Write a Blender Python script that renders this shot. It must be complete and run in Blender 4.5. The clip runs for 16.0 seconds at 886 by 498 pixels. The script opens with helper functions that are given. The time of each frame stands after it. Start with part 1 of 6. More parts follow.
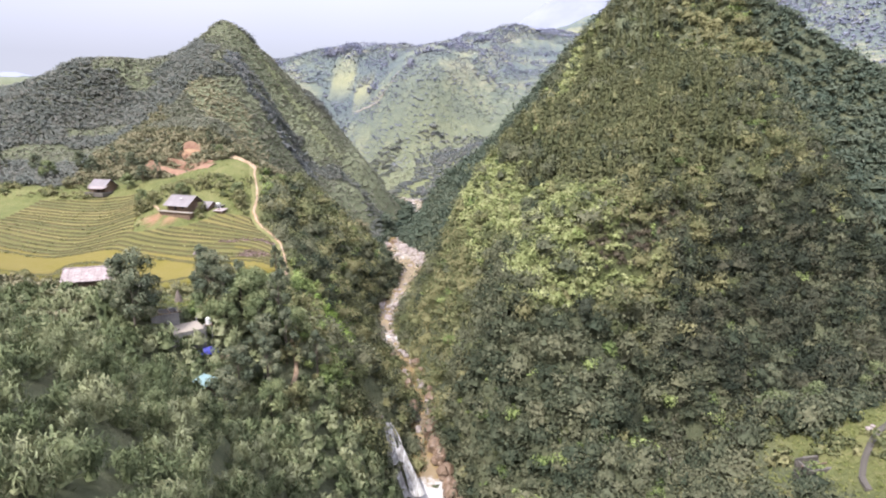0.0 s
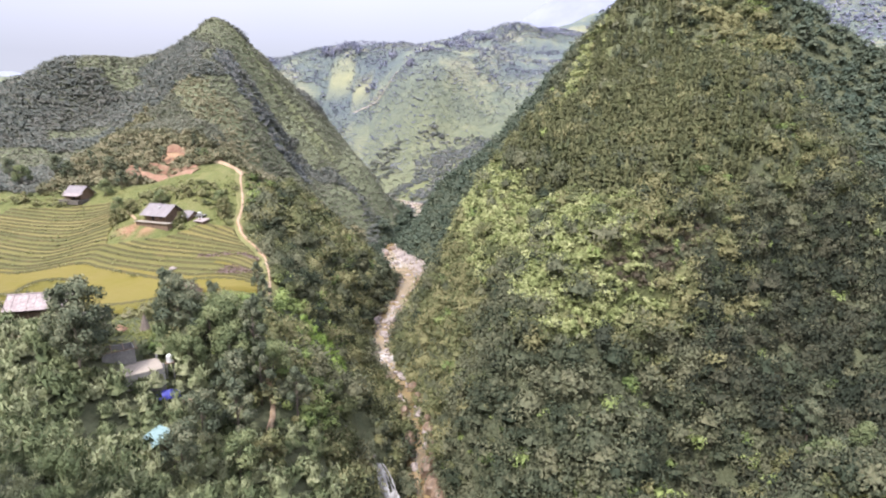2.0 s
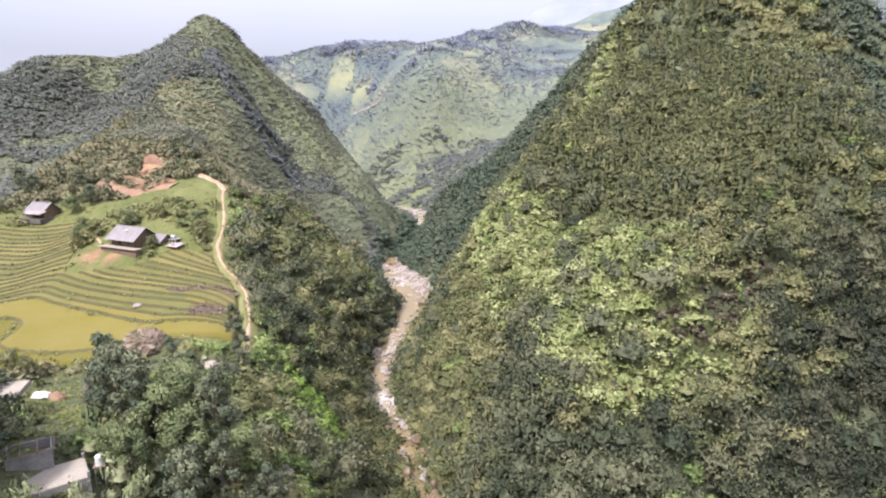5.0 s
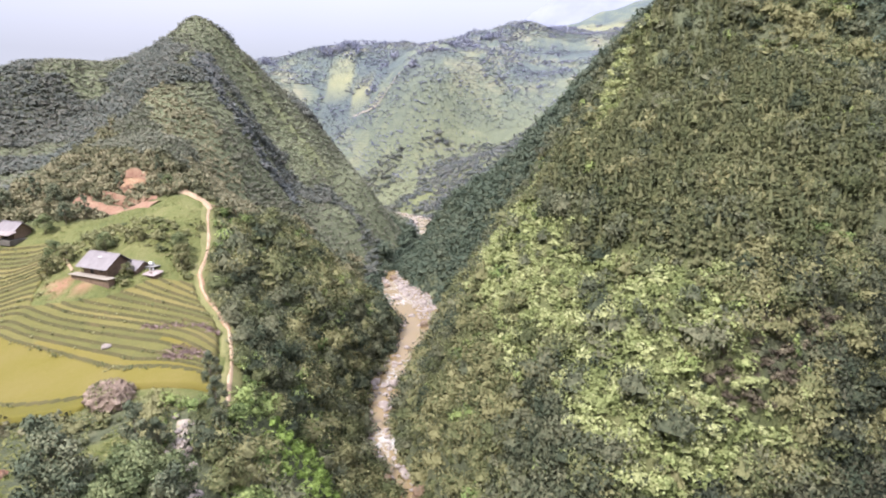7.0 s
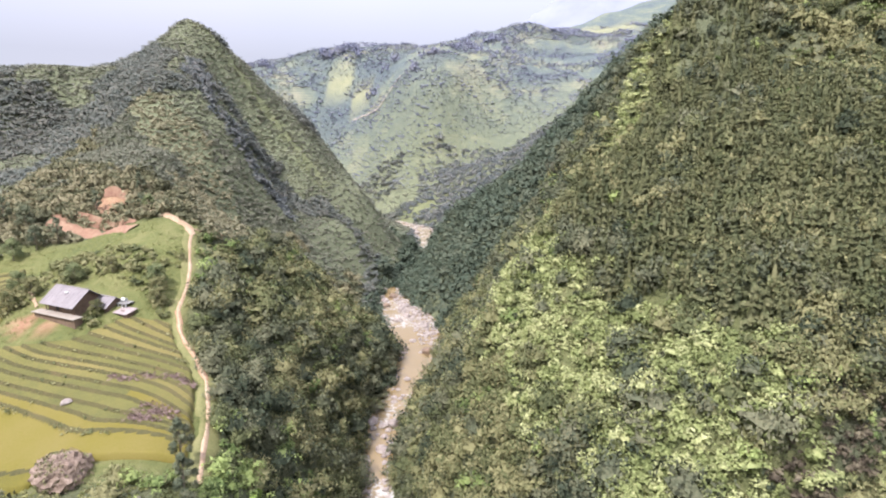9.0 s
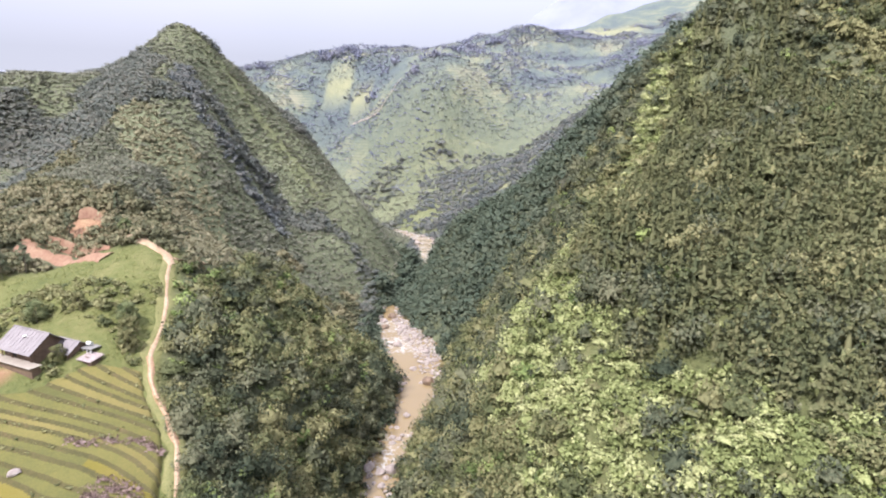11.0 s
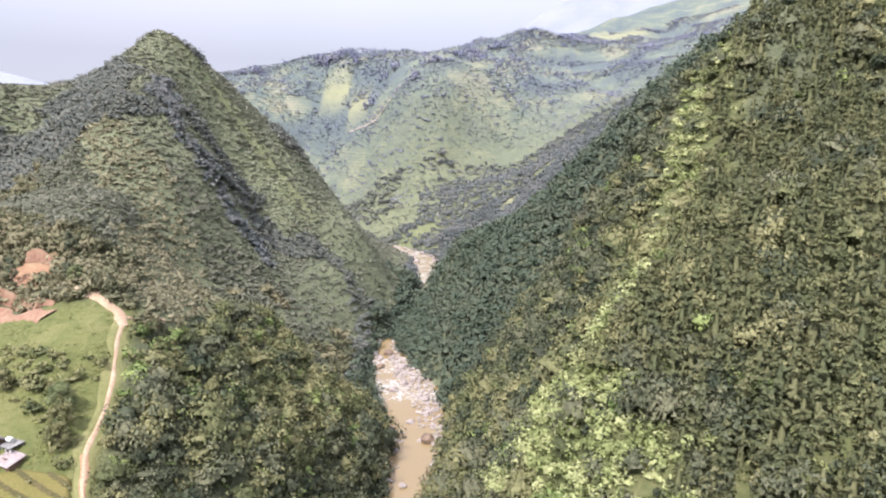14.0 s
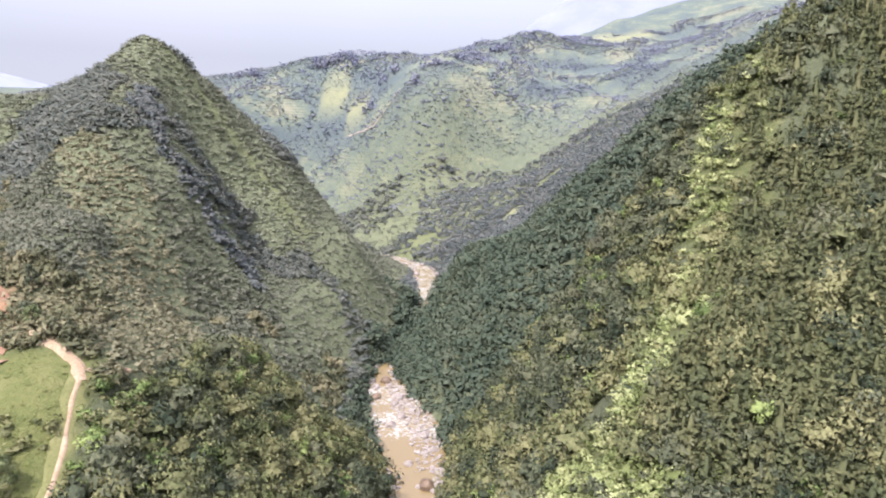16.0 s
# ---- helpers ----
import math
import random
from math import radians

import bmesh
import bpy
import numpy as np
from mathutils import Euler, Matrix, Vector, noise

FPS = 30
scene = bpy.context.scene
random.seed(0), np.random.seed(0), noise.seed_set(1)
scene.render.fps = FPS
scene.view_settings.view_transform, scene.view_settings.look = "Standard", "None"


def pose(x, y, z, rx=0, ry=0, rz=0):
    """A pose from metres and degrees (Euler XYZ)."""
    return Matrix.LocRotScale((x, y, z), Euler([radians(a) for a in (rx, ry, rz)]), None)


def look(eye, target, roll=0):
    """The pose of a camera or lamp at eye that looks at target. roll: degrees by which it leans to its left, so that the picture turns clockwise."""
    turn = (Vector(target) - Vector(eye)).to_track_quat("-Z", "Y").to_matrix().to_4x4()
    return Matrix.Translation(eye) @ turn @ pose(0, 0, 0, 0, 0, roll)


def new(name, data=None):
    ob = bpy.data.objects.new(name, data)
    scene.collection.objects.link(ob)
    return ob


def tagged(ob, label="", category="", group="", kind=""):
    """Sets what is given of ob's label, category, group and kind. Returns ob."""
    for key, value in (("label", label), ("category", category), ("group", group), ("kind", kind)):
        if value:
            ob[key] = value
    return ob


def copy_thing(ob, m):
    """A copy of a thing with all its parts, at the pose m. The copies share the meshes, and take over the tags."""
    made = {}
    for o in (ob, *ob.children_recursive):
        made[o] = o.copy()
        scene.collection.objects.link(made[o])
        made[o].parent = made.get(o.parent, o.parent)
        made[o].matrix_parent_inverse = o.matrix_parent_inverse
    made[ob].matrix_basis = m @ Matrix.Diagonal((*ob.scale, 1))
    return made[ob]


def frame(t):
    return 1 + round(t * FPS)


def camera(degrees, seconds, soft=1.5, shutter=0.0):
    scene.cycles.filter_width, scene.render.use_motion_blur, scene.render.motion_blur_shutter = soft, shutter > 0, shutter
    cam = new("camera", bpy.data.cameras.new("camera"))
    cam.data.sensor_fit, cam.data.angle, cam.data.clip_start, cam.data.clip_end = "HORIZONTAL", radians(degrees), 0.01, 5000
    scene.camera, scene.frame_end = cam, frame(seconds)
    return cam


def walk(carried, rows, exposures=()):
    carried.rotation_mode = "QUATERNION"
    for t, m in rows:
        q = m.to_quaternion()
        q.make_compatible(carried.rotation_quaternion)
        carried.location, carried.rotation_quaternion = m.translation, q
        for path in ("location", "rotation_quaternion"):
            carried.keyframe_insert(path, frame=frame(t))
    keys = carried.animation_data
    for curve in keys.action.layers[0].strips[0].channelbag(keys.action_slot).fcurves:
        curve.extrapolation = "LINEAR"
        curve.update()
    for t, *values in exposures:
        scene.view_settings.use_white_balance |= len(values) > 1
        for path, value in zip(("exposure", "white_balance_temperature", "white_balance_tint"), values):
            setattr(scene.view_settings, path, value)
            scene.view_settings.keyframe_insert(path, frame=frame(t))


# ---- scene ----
# A river gorge between steep green hills, seen from a slowly climbing cable car.
cam = camera(74.9, 16.0, soft=2.0)
METRES, EYE, TILT, LEAN, TURN = 130.0, 62.0, -12.0, 0.0, 0.0
ROWS = [
    (0.0, 0.0, 0.0, 0.0, 0.0, 0.0, 0.0),
    (0.5, 0.0014, 0.0257, 0.0078, 0.03, -0.01, 0.01),
    (1.0, 0.0024, 0.0555, 0.0165, 0.03, -0.02, -0.0),
    (1.5, 0.003, 0.0821, 0.0242, 0.05, -0.03, -0.01),
    (2.0, 0.003, 0.1129, 0.033, 0.06, -0.05, -0.01),
    (2.5, 0.0022, 0.1401, 0.0411, 0.06, -0.06, -0.02),
    (3.0, 0.0004, 0.1714, 0.0511, 0.08, -0.06, -0.05),
    (3.5, -0.0024, 0.1986, 0.0611, 0.08, -0.08, -0.07),
    (4.0, -0.0063, 0.2295, 0.0729, 0.11, -0.1, -0.09),
    (6.5, -0.0205, 0.3704, 0.1365, 0.16, -0.23, -0.1),
    (7.0, -0.0228, 0.4005, 0.1521, 0.18, -0.24, -0.12),
    (7.5, -0.0247, 0.4268, 0.1659, 0.19, -0.23, -0.14),
    (8.0, -0.0267, 0.4566, 0.1817, 0.22, -0.22, -0.18),
    (8.5, -0.0288, 0.4823, 0.1962, 0.22, -0.24, -0.2),
    (9.0, -0.0311, 0.5119, 0.2123, 0.23, -0.24, -0.23),
    (11.5, -0.0391, 0.6479, 0.2876, 0.23, -0.24, -0.42),
    (12.0, -0.0401, 0.6775, 0.3038, 0.23, -0.23, -0.46),
    (12.5, -0.0411, 0.703, 0.3179, 0.23, -0.2, -0.49),
    (13.0, -0.0417, 0.7327, 0.3343, 0.24, -0.21, -0.5),
    (13.5, -0.0423, 0.7584, 0.3488, 0.25, -0.22, -0.52),
    (14.0, -0.0434, 0.788, 0.365, 0.23, -0.2, -0.56),
    (14.5, -0.0441, 0.8137, 0.3796, 0.23, -0.22, -0.59),
    (15.0, -0.045, 0.843, 0.3958, 0.23, -0.21, -0.61),
    (15.5, -0.0455, 0.869, 0.4101, 0.24, -0.2, -0.64),
    (16.0, -0.0457, 0.8987, 0.4265, 0.27, -0.21, -0.65),
]
walk(cam, [(t, pose(0, 0, EYE, TILT, LEAN, TURN) @ pose(METRES * x, METRES * y, METRES * z, 90 + pitch, roll, yaw)) for t, x, y, z, yaw, pitch, roll in ROWS])

# ---- world, sun ----
SUN_ELEVATION, SUN_AZIMUTH = 56.0, 218.0   # degrees; azimuth clockwise from +y
world = bpy.data.worlds.new("hazy_sky")
scene.world = world
world.use_nodes = True
_n, _l = world.node_tree.nodes, world.node_tree.links
_n.clear()
_out, _bg, _sky = _n.new("ShaderNodeOutputWorld"), _n.new("ShaderNodeBackground"), _n.new("ShaderNodeTexSky")
_sky.sky_type, _sky.sun_disc = "NISHITA", False
_sky.sun_elevation, _sky.sun_rotation = radians(SUN_ELEVATION), radians(SUN_AZIMUTH)
_sky.air_density, _sky.dust_density, _sky.ozone_density, _sky.altitude = 1.0, 4.0, 1.5, 1200
# thin even cloud veil over the blue
_mix, _co, _cl, _rmp = _n.new("ShaderNodeMix"), _n.new("ShaderNodeTexCoord"), _n.new("ShaderNodeTexNoise"), _n.new("ShaderNodeMapRange")
_mix.data_type = "RGBA"
_cl.inputs["Scale"].default_value, _cl.inputs["Detail"].default_value = 2.2, 4
_rmp.inputs["From Min"].default_value, _rmp.inputs["From Max"].default_value = 0.3, 0.7
_rmp.inputs["To Min"].default_value, _rmp.inputs["To Max"].default_value = 0.85, 0.97
_mix.inputs["B"].default_value = (5.35, 5.42, 6.6, 1)
_l.new(_co.outputs["Generated"], _cl.inputs["Vector"])
_l.new(_cl.outputs["Fac"], _rmp.inputs["Value"])
_l.new(_rmp.outputs["Result"], _mix.inputs["Factor"])
_l.new(_sky.outputs["Color"], _mix.inputs["A"])
# a veiled sky is brighter overhead than at the horizon
_xyz, _gr, _up = _n.new("ShaderNodeSeparateXYZ"), _n.new("ShaderNodeMapRange"), _n.new("ShaderNodeVectorMath")
_l.new(_co.outputs["Generated"], _xyz.inputs["Vector"])
_l.new(_xyz.outputs["Z"], _gr.inputs["Value"])
_gr.inputs["From Min"].default_value, _gr.inputs["From Max"].default_value = 0.1, 1.0
_gr.inputs["To Min"].default_value, _gr.inputs["To Max"].default_value = 1.0, 4.3
_up.operation = "SCALE"
_l.new(_mix.outputs["Result"], _up.inputs["Vector"])
_l.new(_gr.outputs["Result"], _up.inputs["Scale"])
_l.new(_up.outputs["Vector"], _bg.inputs["Color"])
_bg.inputs["Strength"].default_value = 0.0475
_l.new(_bg.outputs["Background"], _out.inputs["Surface"])

_sun = bpy.data.lights.new("sun", "SUN")
_sun.energy, _sun.angle, _sun.color = 3.1, radians(5.0), (1.0, 0.955, 0.95)
_a, _e = radians(SUN_AZIMUTH), radians(SUN_ELEVATION)
_to_sun = Vector((math.sin(_a) * math.cos(_e), math.cos(_a) * math.cos(_e), math.sin(_e)))
new("sun", _sun).matrix_world = look(_to_sun * 800, (0, 0, 0))
scene.view_settings.exposure = 1.53

# ---- materials ----
def material(name):
    m = bpy.data.materials.new(name)
    m.use_nodes = True
    n, l = m.node_tree.nodes, m.node_tree.links
    return m, n, l, n["Principled BSDF"]


def ramp(n, stops):
    r = n.new("ShaderNodeValToRGB")
    e = r.color_ramp.elements
    while len(e) < len(stops):
        e.new(0.5)
    for el, (p, c) in zip(e, stops):
        el.position, el.color = p, (*c, 1)
    return r


def noise_node(n, l, scale, detail=4, rough=0.55, coord="Object"):
    t, c = n.new("ShaderNodeTexNoise"), n.new("ShaderNodeTexCoord")
    t.inputs["Scale"].default_value, t.inputs["Detail"].default_value, t.inputs["Roughness"].default_value = scale, detail, rough
    l.new(c.outputs[coord], t.inputs["Vector"])
    return t


def math_node(n, l, op, a, b):
    m = n.new("ShaderNodeMath")
    m.operation = op
    for i, v in enumerate((a, b)):
        if isinstance(v, (int, float)):
            m.inputs[i].default_value = v
        else:
            l.new(v, m.inputs[i])
    return m.outputs[0]


def mix_node(n, l, fac, a, b, blend="MIX"):
    m = n.new("ShaderNodeMix")
    m.data_type, m.blend_type = "RGBA", blend
    for key, v in (("Factor", fac), ("A", a), ("B", b)):
        if isinstance(v, (int, float)):
            m.inputs[key].default_value = v
        elif isinstance(v, tuple):
            m.inputs[key].default_value = (*v, 1)
        else:
            l.new(v, m.inputs[key])
    return m.outputs["Result"]


def bump(n, l, bsdf, height, strength, distance):
    b = n.new("ShaderNodeBump")
    b.inputs["Strength"].default_value, b.inputs["Distance"].default_value = strength, distance
    l.new(height, b.inputs["Height"])
    l.new(b.outputs["Normal"], bsdf.inputs["Normal"])


def surface(name, stops, fine, coarse, rough=0.85, relief=0.3, depth=0.1, metal=0.0, attribute=None, vary=0.0):
    """A weathered surface: a coarse stain and a fine grain choose along the ramp's colours."""
    m, n, l, b = material(name)
    f, c = noise_node(n, l, fine, 5), noise_node(n, l, coarse, 3)
    v = math_node(n, l, "ADD", math_node(n, l, "MULTIPLY", f.outputs["Fac"], 0.55), math_node(n, l, "MULTIPLY", c.outputs["Fac"], 0.45))
    if attribute:
        at = n.new("ShaderNodeAttribute")
        at.attribute_name = attribute
        v = math_node(n, l, "ADD", v, math_node(n, l, "SUBTRACT", at.outputs["Fac"], 0.5))
    if vary:
        info = n.new("ShaderNodeObjectInfo")
        v = math_node(n, l, "ADD", v, math_node(n, l, "MULTIPLY", math_node(n, l, "SUBTRACT", info.outputs["Random"], 0.5), vary))
    r = ramp(n, stops)
    l.new(v, r.inputs["Fac"])
    l.new(r.outputs["Color"], b.inputs["Base Color"])
    b.inputs["Roughness"].default_value, b.inputs["Metallic"].default_value = rough, metal
    b.inputs["Specular IOR Level"].default_value = 0.25
    bump(n, l, b, f.outputs["Fac"], relief, depth)
    return m


def foliage(name, stops, patch=0.03, spread=0.78, through_light=0.26, rough=0.7, leaf_scale=3.0):
    """Leaves: the plant's own tint, patches of the slope and the single sprays choose along the ramp; some light passes through."""
    m, n, l, b = material(name)
    at, geo = n.new("ShaderNodeAttribute"), n.new("ShaderNodeNewGeometry")
    at.attribute_name = "tint"
    p, fine = noise_node(n, l, patch, 3), noise_node(n, l, leaf_scale, 4, 0.7)
    leaf = math_node(n, l, "MULTIPLY", math_node(n, l, "SUBTRACT", geo.outputs["Random Per Island"], 0.5), 0.42)
    leaf = math_node(n, l, "ADD", leaf, math_node(n, l, "MULTIPLY", math_node(n, l, "SUBTRACT", fine.outputs["Fac"], 0.5), 1.1))
    v = math_node(n, l, "ADD", math_node(n, l, "MULTIPLY", at.outputs["Fac"], spread), leaf)
    v = math_node(n, l, "ADD", v, math_node(n, l, "MULTIPLY", p.outputs["Fac"], 1.0 - spread))
    r = ramp(n, stops)
    l.new(v, r.inputs["Fac"])
    l.new(r.outputs["Color"], b.inputs["Base Color"])
    b.inputs["Roughness"].default_value, b.inputs["Specular IOR Level"].default_value = rough, 0.1
    bump(n, l, b, fine.outputs["Fac"], 0.5, 0.25)
    if through_light:
        tr, mx, out = n.new("ShaderNodeBsdfTranslucent"), n.new("ShaderNodeMixShader"), n["Material Output"]
        l.new(r.outputs["Color"], tr.inputs["Color"])
        mx.inputs["Fac"].default_value = through_light
        l.new(b.outputs["BSDF"], mx.inputs[1])
        l.new(tr.outputs["BSDF"], mx.inputs[2])
        l.new(mx.outputs["Shader"], out.inputs["Surface"])
    return m


LEAF_MIXED = foliage("leaves_mixed", [(0.10, (0.072, 0.084, 0.040)), (0.40, (0.142, 0.150, 0.071)), (0.66, (0.204, 0.195, 0.097)), (0.95, (0.238, 0.225, 0.115))])
LEAF_FLANK = foliage("leaves_flank", [(0.10, (0.085, 0.088, 0.053)), (0.40, (0.151, 0.148, 0.085)), (0.66, (0.210, 0.191, 0.117)), (0.95, (0.242, 0.215, 0.134))])
LEAF_FRESH = foliage("leaves_fresh_green", [(0.10, (0.084, 0.117, 0.042)), (0.40, (0.163, 0.216, 0.076)), (0.66, (0.242, 0.291, 0.107)), (0.95, (0.296, 0.352, 0.132))])
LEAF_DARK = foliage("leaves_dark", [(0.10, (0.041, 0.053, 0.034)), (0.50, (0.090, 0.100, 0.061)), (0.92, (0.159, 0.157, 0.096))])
LEAF_GROVE = foliage("leaves_grove", [(0.10, (0.060, 0.078, 0.054)), (0.50, (0.125, 0.142, 0.090)), (0.92, (0.239, 0.236, 0.150))])
# darker copy of LEAF_DARK: the right slope's shade painted into the leaves
LEAF_SHADED = foliage("shaded_leaves", [(0.10, (0.025, 0.032, 0.022)), (0.50, (0.050, 0.057, 0.038)), (0.92, (0.098, 0.095, 0.062))])
# yellow-green shrubs; a patch of sun is part of this bright colour
LEAF_YELLOW = foliage("leaves_yellow_green", [(0.10, (0.140, 0.165, 0.063)), (0.45, (0.264, 0.294, 0.123)), (0.92, (0.414, 0.423, 0.215))])
LEAF_PINE = foliage("needles_pine", [(0.10, (0.080, 0.093, 0.049)), (0.50, (0.126, 0.131, 0.065)), (0.92, (0.165, 0.161, 0.084))], through_light=0.25, spread=0.55)
# olive scrub of the pointed hill, its colour paled for haze
LEAF_OLIVE = foliage("hazed_olive_scrub", [(0.10, (0.127, 0.137, 0.098)), (0.45, (0.174, 0.179, 0.132)), (0.92, (0.218, 0.211, 0.161))], through_light=0.36, spread=0.5)
LEAF_VALLEY = foliage("leaves_valley_side", [(0.10, (0.052, 0.071, 0.052)), (0.50, (0.079, 0.099, 0.069)), (0.92, (0.112, 0.123, 0.083))], through_light=0.25, spread=0.5)
# peak woods: haze painted into the leaves, paler and bluer
LEAF_PEAK_HAZED = foliage("hazed_peak_woods", [(0.10, (0.107, 0.122, 0.109)), (0.50, (0.151, 0.160, 0.140)), (0.92, (0.198, 0.190, 0.160))], through_light=0.36, spread=0.5)
# far leaves: haze painted in as pale bluish base colours
LEAF_FAR_HAZED = foliage("hazed_far_slope_leaves", [(0.10, (0.115, 0.128, 0.186)), (0.50, (0.163, 0.172, 0.230)), (0.90, (0.222, 0.219, 0.260))], patch=0.012, leaf_scale=0.6, through_light=0.3, spread=0.5)
LEAF_HAZE = foliage("hazed_far_scrub_leaves", [(0.10, (0.124, 0.136, 0.164)), (0.50, (0.166, 0.172, 0.193)), (0.90, (0.221, 0.214, 0.218))], patch=0.012, leaf_scale=0.6, through_light=0.3, spread=0.5)
LEAF_LIME = foliage("leaves_lime_green", [(0.10, (0.150, 0.215, 0.054)), (0.50, (0.240, 0.330, 0.083)), (0.92, (0.330, 0.420, 0.128))])
LEAF_CRAG = foliage("dry_crag_growth", [(0.10, (0.050, 0.040, 0.030)), (0.50, (0.105, 0.085, 0.062)), (0.92, (0.190, 0.165, 0.112))])
LEAF_PALE = foliage("pale_hill_grass", [(0.10, (0.161, 0.175, 0.123)), (0.50, (0.235, 0.241, 0.172)), (0.92, (0.305, 0.292, 0.220))], through_light=0.36, spread=0.5)
LEAF_WARM = foliage("yellowish_scrub", [(0.10, (0.139, 0.134, 0.085)), (0.50, (0.215, 0.202, 0.129)), (0.92, (0.296, 0.265, 0.175))], through_light=0.36, spread=0.5)
# upper valley: leaf colour greyed towards blue to paint haze
LEAF_MIDWAY_HAZED = foliage("hazed_upper_valley", [(0.10, (0.090, 0.105, 0.111)), (0.50, (0.144, 0.155, 0.152)), (0.92, (0.214, 0.207, 0.188))], through_light=0.36, spread=0.5)
LEAF_DRY = foliage("dry_brown_growth", [(0.1, (0.094, 0.065, 0.055)), (0.5, (0.177, 0.125, 0.110)), (0.9, (0.270, 0.200, 0.183))], patch=0.2)
LEAF_GRASS = foliage("meadow_tufts", [(0.1, (0.098, 0.111, 0.036)), (0.5, (0.143, 0.155, 0.051)), (0.9, (0.199, 0.196, 0.084))], patch=0.1)
LEAF_BAMBOO = foliage("leaves_bamboo", [(0.10, (0.081, 0.102, 0.051)), (0.45, (0.158, 0.182, 0.092)), (0.92, (0.272, 0.282, 0.164))], patch=0.08)
LEAF_BROAD = foliage("leaves_broad_trees", [(0.10, (0.073, 0.096, 0.048)), (0.45, (0.148, 0.176, 0.086)), (0.92, (0.250, 0.268, 0.136))], patch=0.08)
BARK = surface("bark", [(0.3, (0.07, 0.055, 0.042)), (0.7, (0.19, 0.16, 0.13))], 9, 1.5, relief=0.6)
RICE_GREEN = surface("rice_green", [(0.3, (0.059, 0.061, 0.018)), (0.5, (0.094, 0.088, 0.024)), (0.7, (0.133, 0.110, 0.036))], 3.0, 0.12, relief=0.5, depth=0.15, vary=0.3)
RICE_RIPE = surface("rice_ripe", [(0.3, (0.084, 0.074, 0.012)), (0.5, (0.107, 0.090, 0.013)), (0.7, (0.123, 0.100, 0.025))], 3.0, 0.10, relief=0.5, depth=0.15, vary=0.3)
BANK = surface("terrace_bank_grass", [(0.3, (0.036, 0.036, 0.012)), (0.55, (0.066, 0.058, 0.022)), (0.75, (0.112, 0.073, 0.040))], 2.5, 0.2, relief=0.6, depth=0.2)
EARTH = surface("path_earth", [(0.3, (0.200, 0.129, 0.077)), (0.5, (0.294, 0.207, 0.138)), (0.7, (0.378, 0.302, 0.225))], 2.2, 0.3, relief=0.5, depth=0.12)
VERGE = surface("dry_verge_grass", [(0.3, (0.078, 0.080, 0.029)), (0.5, (0.126, 0.123, 0.048)), (0.7, (0.174, 0.160, 0.076))], 2.6, 0.3, relief=0.6, depth=0.15)
WASHED = surface("washed_orange_earth", [(0.3, (0.165, 0.082, 0.046)), (0.5, (0.250, 0.145, 0.088)), (0.7, (0.330, 0.225, 0.150))], 1.8, 0.4, relief=0.6, depth=0.2)
RED_EARTH = surface("red_earth", [(0.3, (0.122, 0.059, 0.041)), (0.5, (0.194, 0.110, 0.073)), (0.7, (0.243, 0.176, 0.117))], 1.2, 0.2, relief=0.7, depth=0.25)
ROCK = surface("river_rock", [(0.3, (0.146, 0.112, 0.099)), (0.5, (0.241, 0.206, 0.189)), (0.7, (0.344, 0.310, 0.288))], 1.6, 0.25, relief=0.7, depth=0.2)
ROCK_BROWN = surface("wet_brown_rock", [(0.3, (0.062, 0.043, 0.032)), (0.5, (0.155, 0.106, 0.073)), (0.7, (0.235, 0.176, 0.131))], 1.4, 0.3, rough=0.5, relief=0.7, depth=0.2)
ROOF_TILE = surface("weathered_roof_sheet", [(0.3, (0.129, 0.113, 0.115)), (0.5, (0.181, 0.162, 0.168)), (0.75, (0.243, 0.221, 0.223))], 5, 0.5, relief=0.3, depth=0.04)
ROOF_OLD = surface("stained_roof_sheet", [(0.3, (0.129, 0.099, 0.099)), (0.5, (0.224, 0.185, 0.181)), (0.7, (0.327, 0.292, 0.280))], 2.5, 0.7, relief=0.4, depth=0.05)
TIMBER = surface("dark_timber", [(0.3, (0.075, 0.05, 0.035)), (0.7, (0.20, 0.14, 0.10))], 7, 0.8, relief=0.5, depth=0.04)
CONCRETE = surface("bare_concrete", [(0.3, (0.110, 0.106, 0.102)), (0.5, (0.168, 0.161, 0.154)), (0.7, (0.241, 0.230, 0.219))], 4, 0.5, relief=0.3, depth=0.03)
YARD = surface("pale_yard_slab", [(0.3, (0.181, 0.154, 0.126)), (0.7, (0.263, 0.230, 0.198))], 3, 0.4, relief=0.2, depth=0.03)
STONE = surface("dry_field_stone", [(0.3, (0.050, 0.044, 0.038)), (0.5, (0.089, 0.079, 0.069)), (0.7, (0.139, 0.126, 0.112))], 2.5, 0.5, relief=0.8, depth=0.12)
STRAW = surface("dark_weathered_straw", [(0.3, (0.08, 0.065, 0.055)), (0.7, (0.20, 0.165, 0.14))], 9, 1.0, relief=0.7, depth=0.08)
BRUSH = surface("dry_brushwood", [(0.3, (0.10, 0.072, 0.055)), (0.5, (0.19, 0.14, 0.11)), (0.7, (0.30, 0.24, 0.19))], 4, 0.6, relief=0.7, depth=0.1)
TARP = surface("blue_tarpaulin", [(0.3, (0.021, 0.025, 0.140)), (0.7, (0.049, 0.052, 0.266))], 2, 0.5, rough=0.4, relief=0.6, depth=0.15)
TURQUOISE = surface("turquoise_roof_sheet", [(0.3, (0.124, 0.200, 0.200)), (0.7, (0.198, 0.263, 0.258))], 2, 0.4, rough=0.45, relief=0.15, depth=0.03)
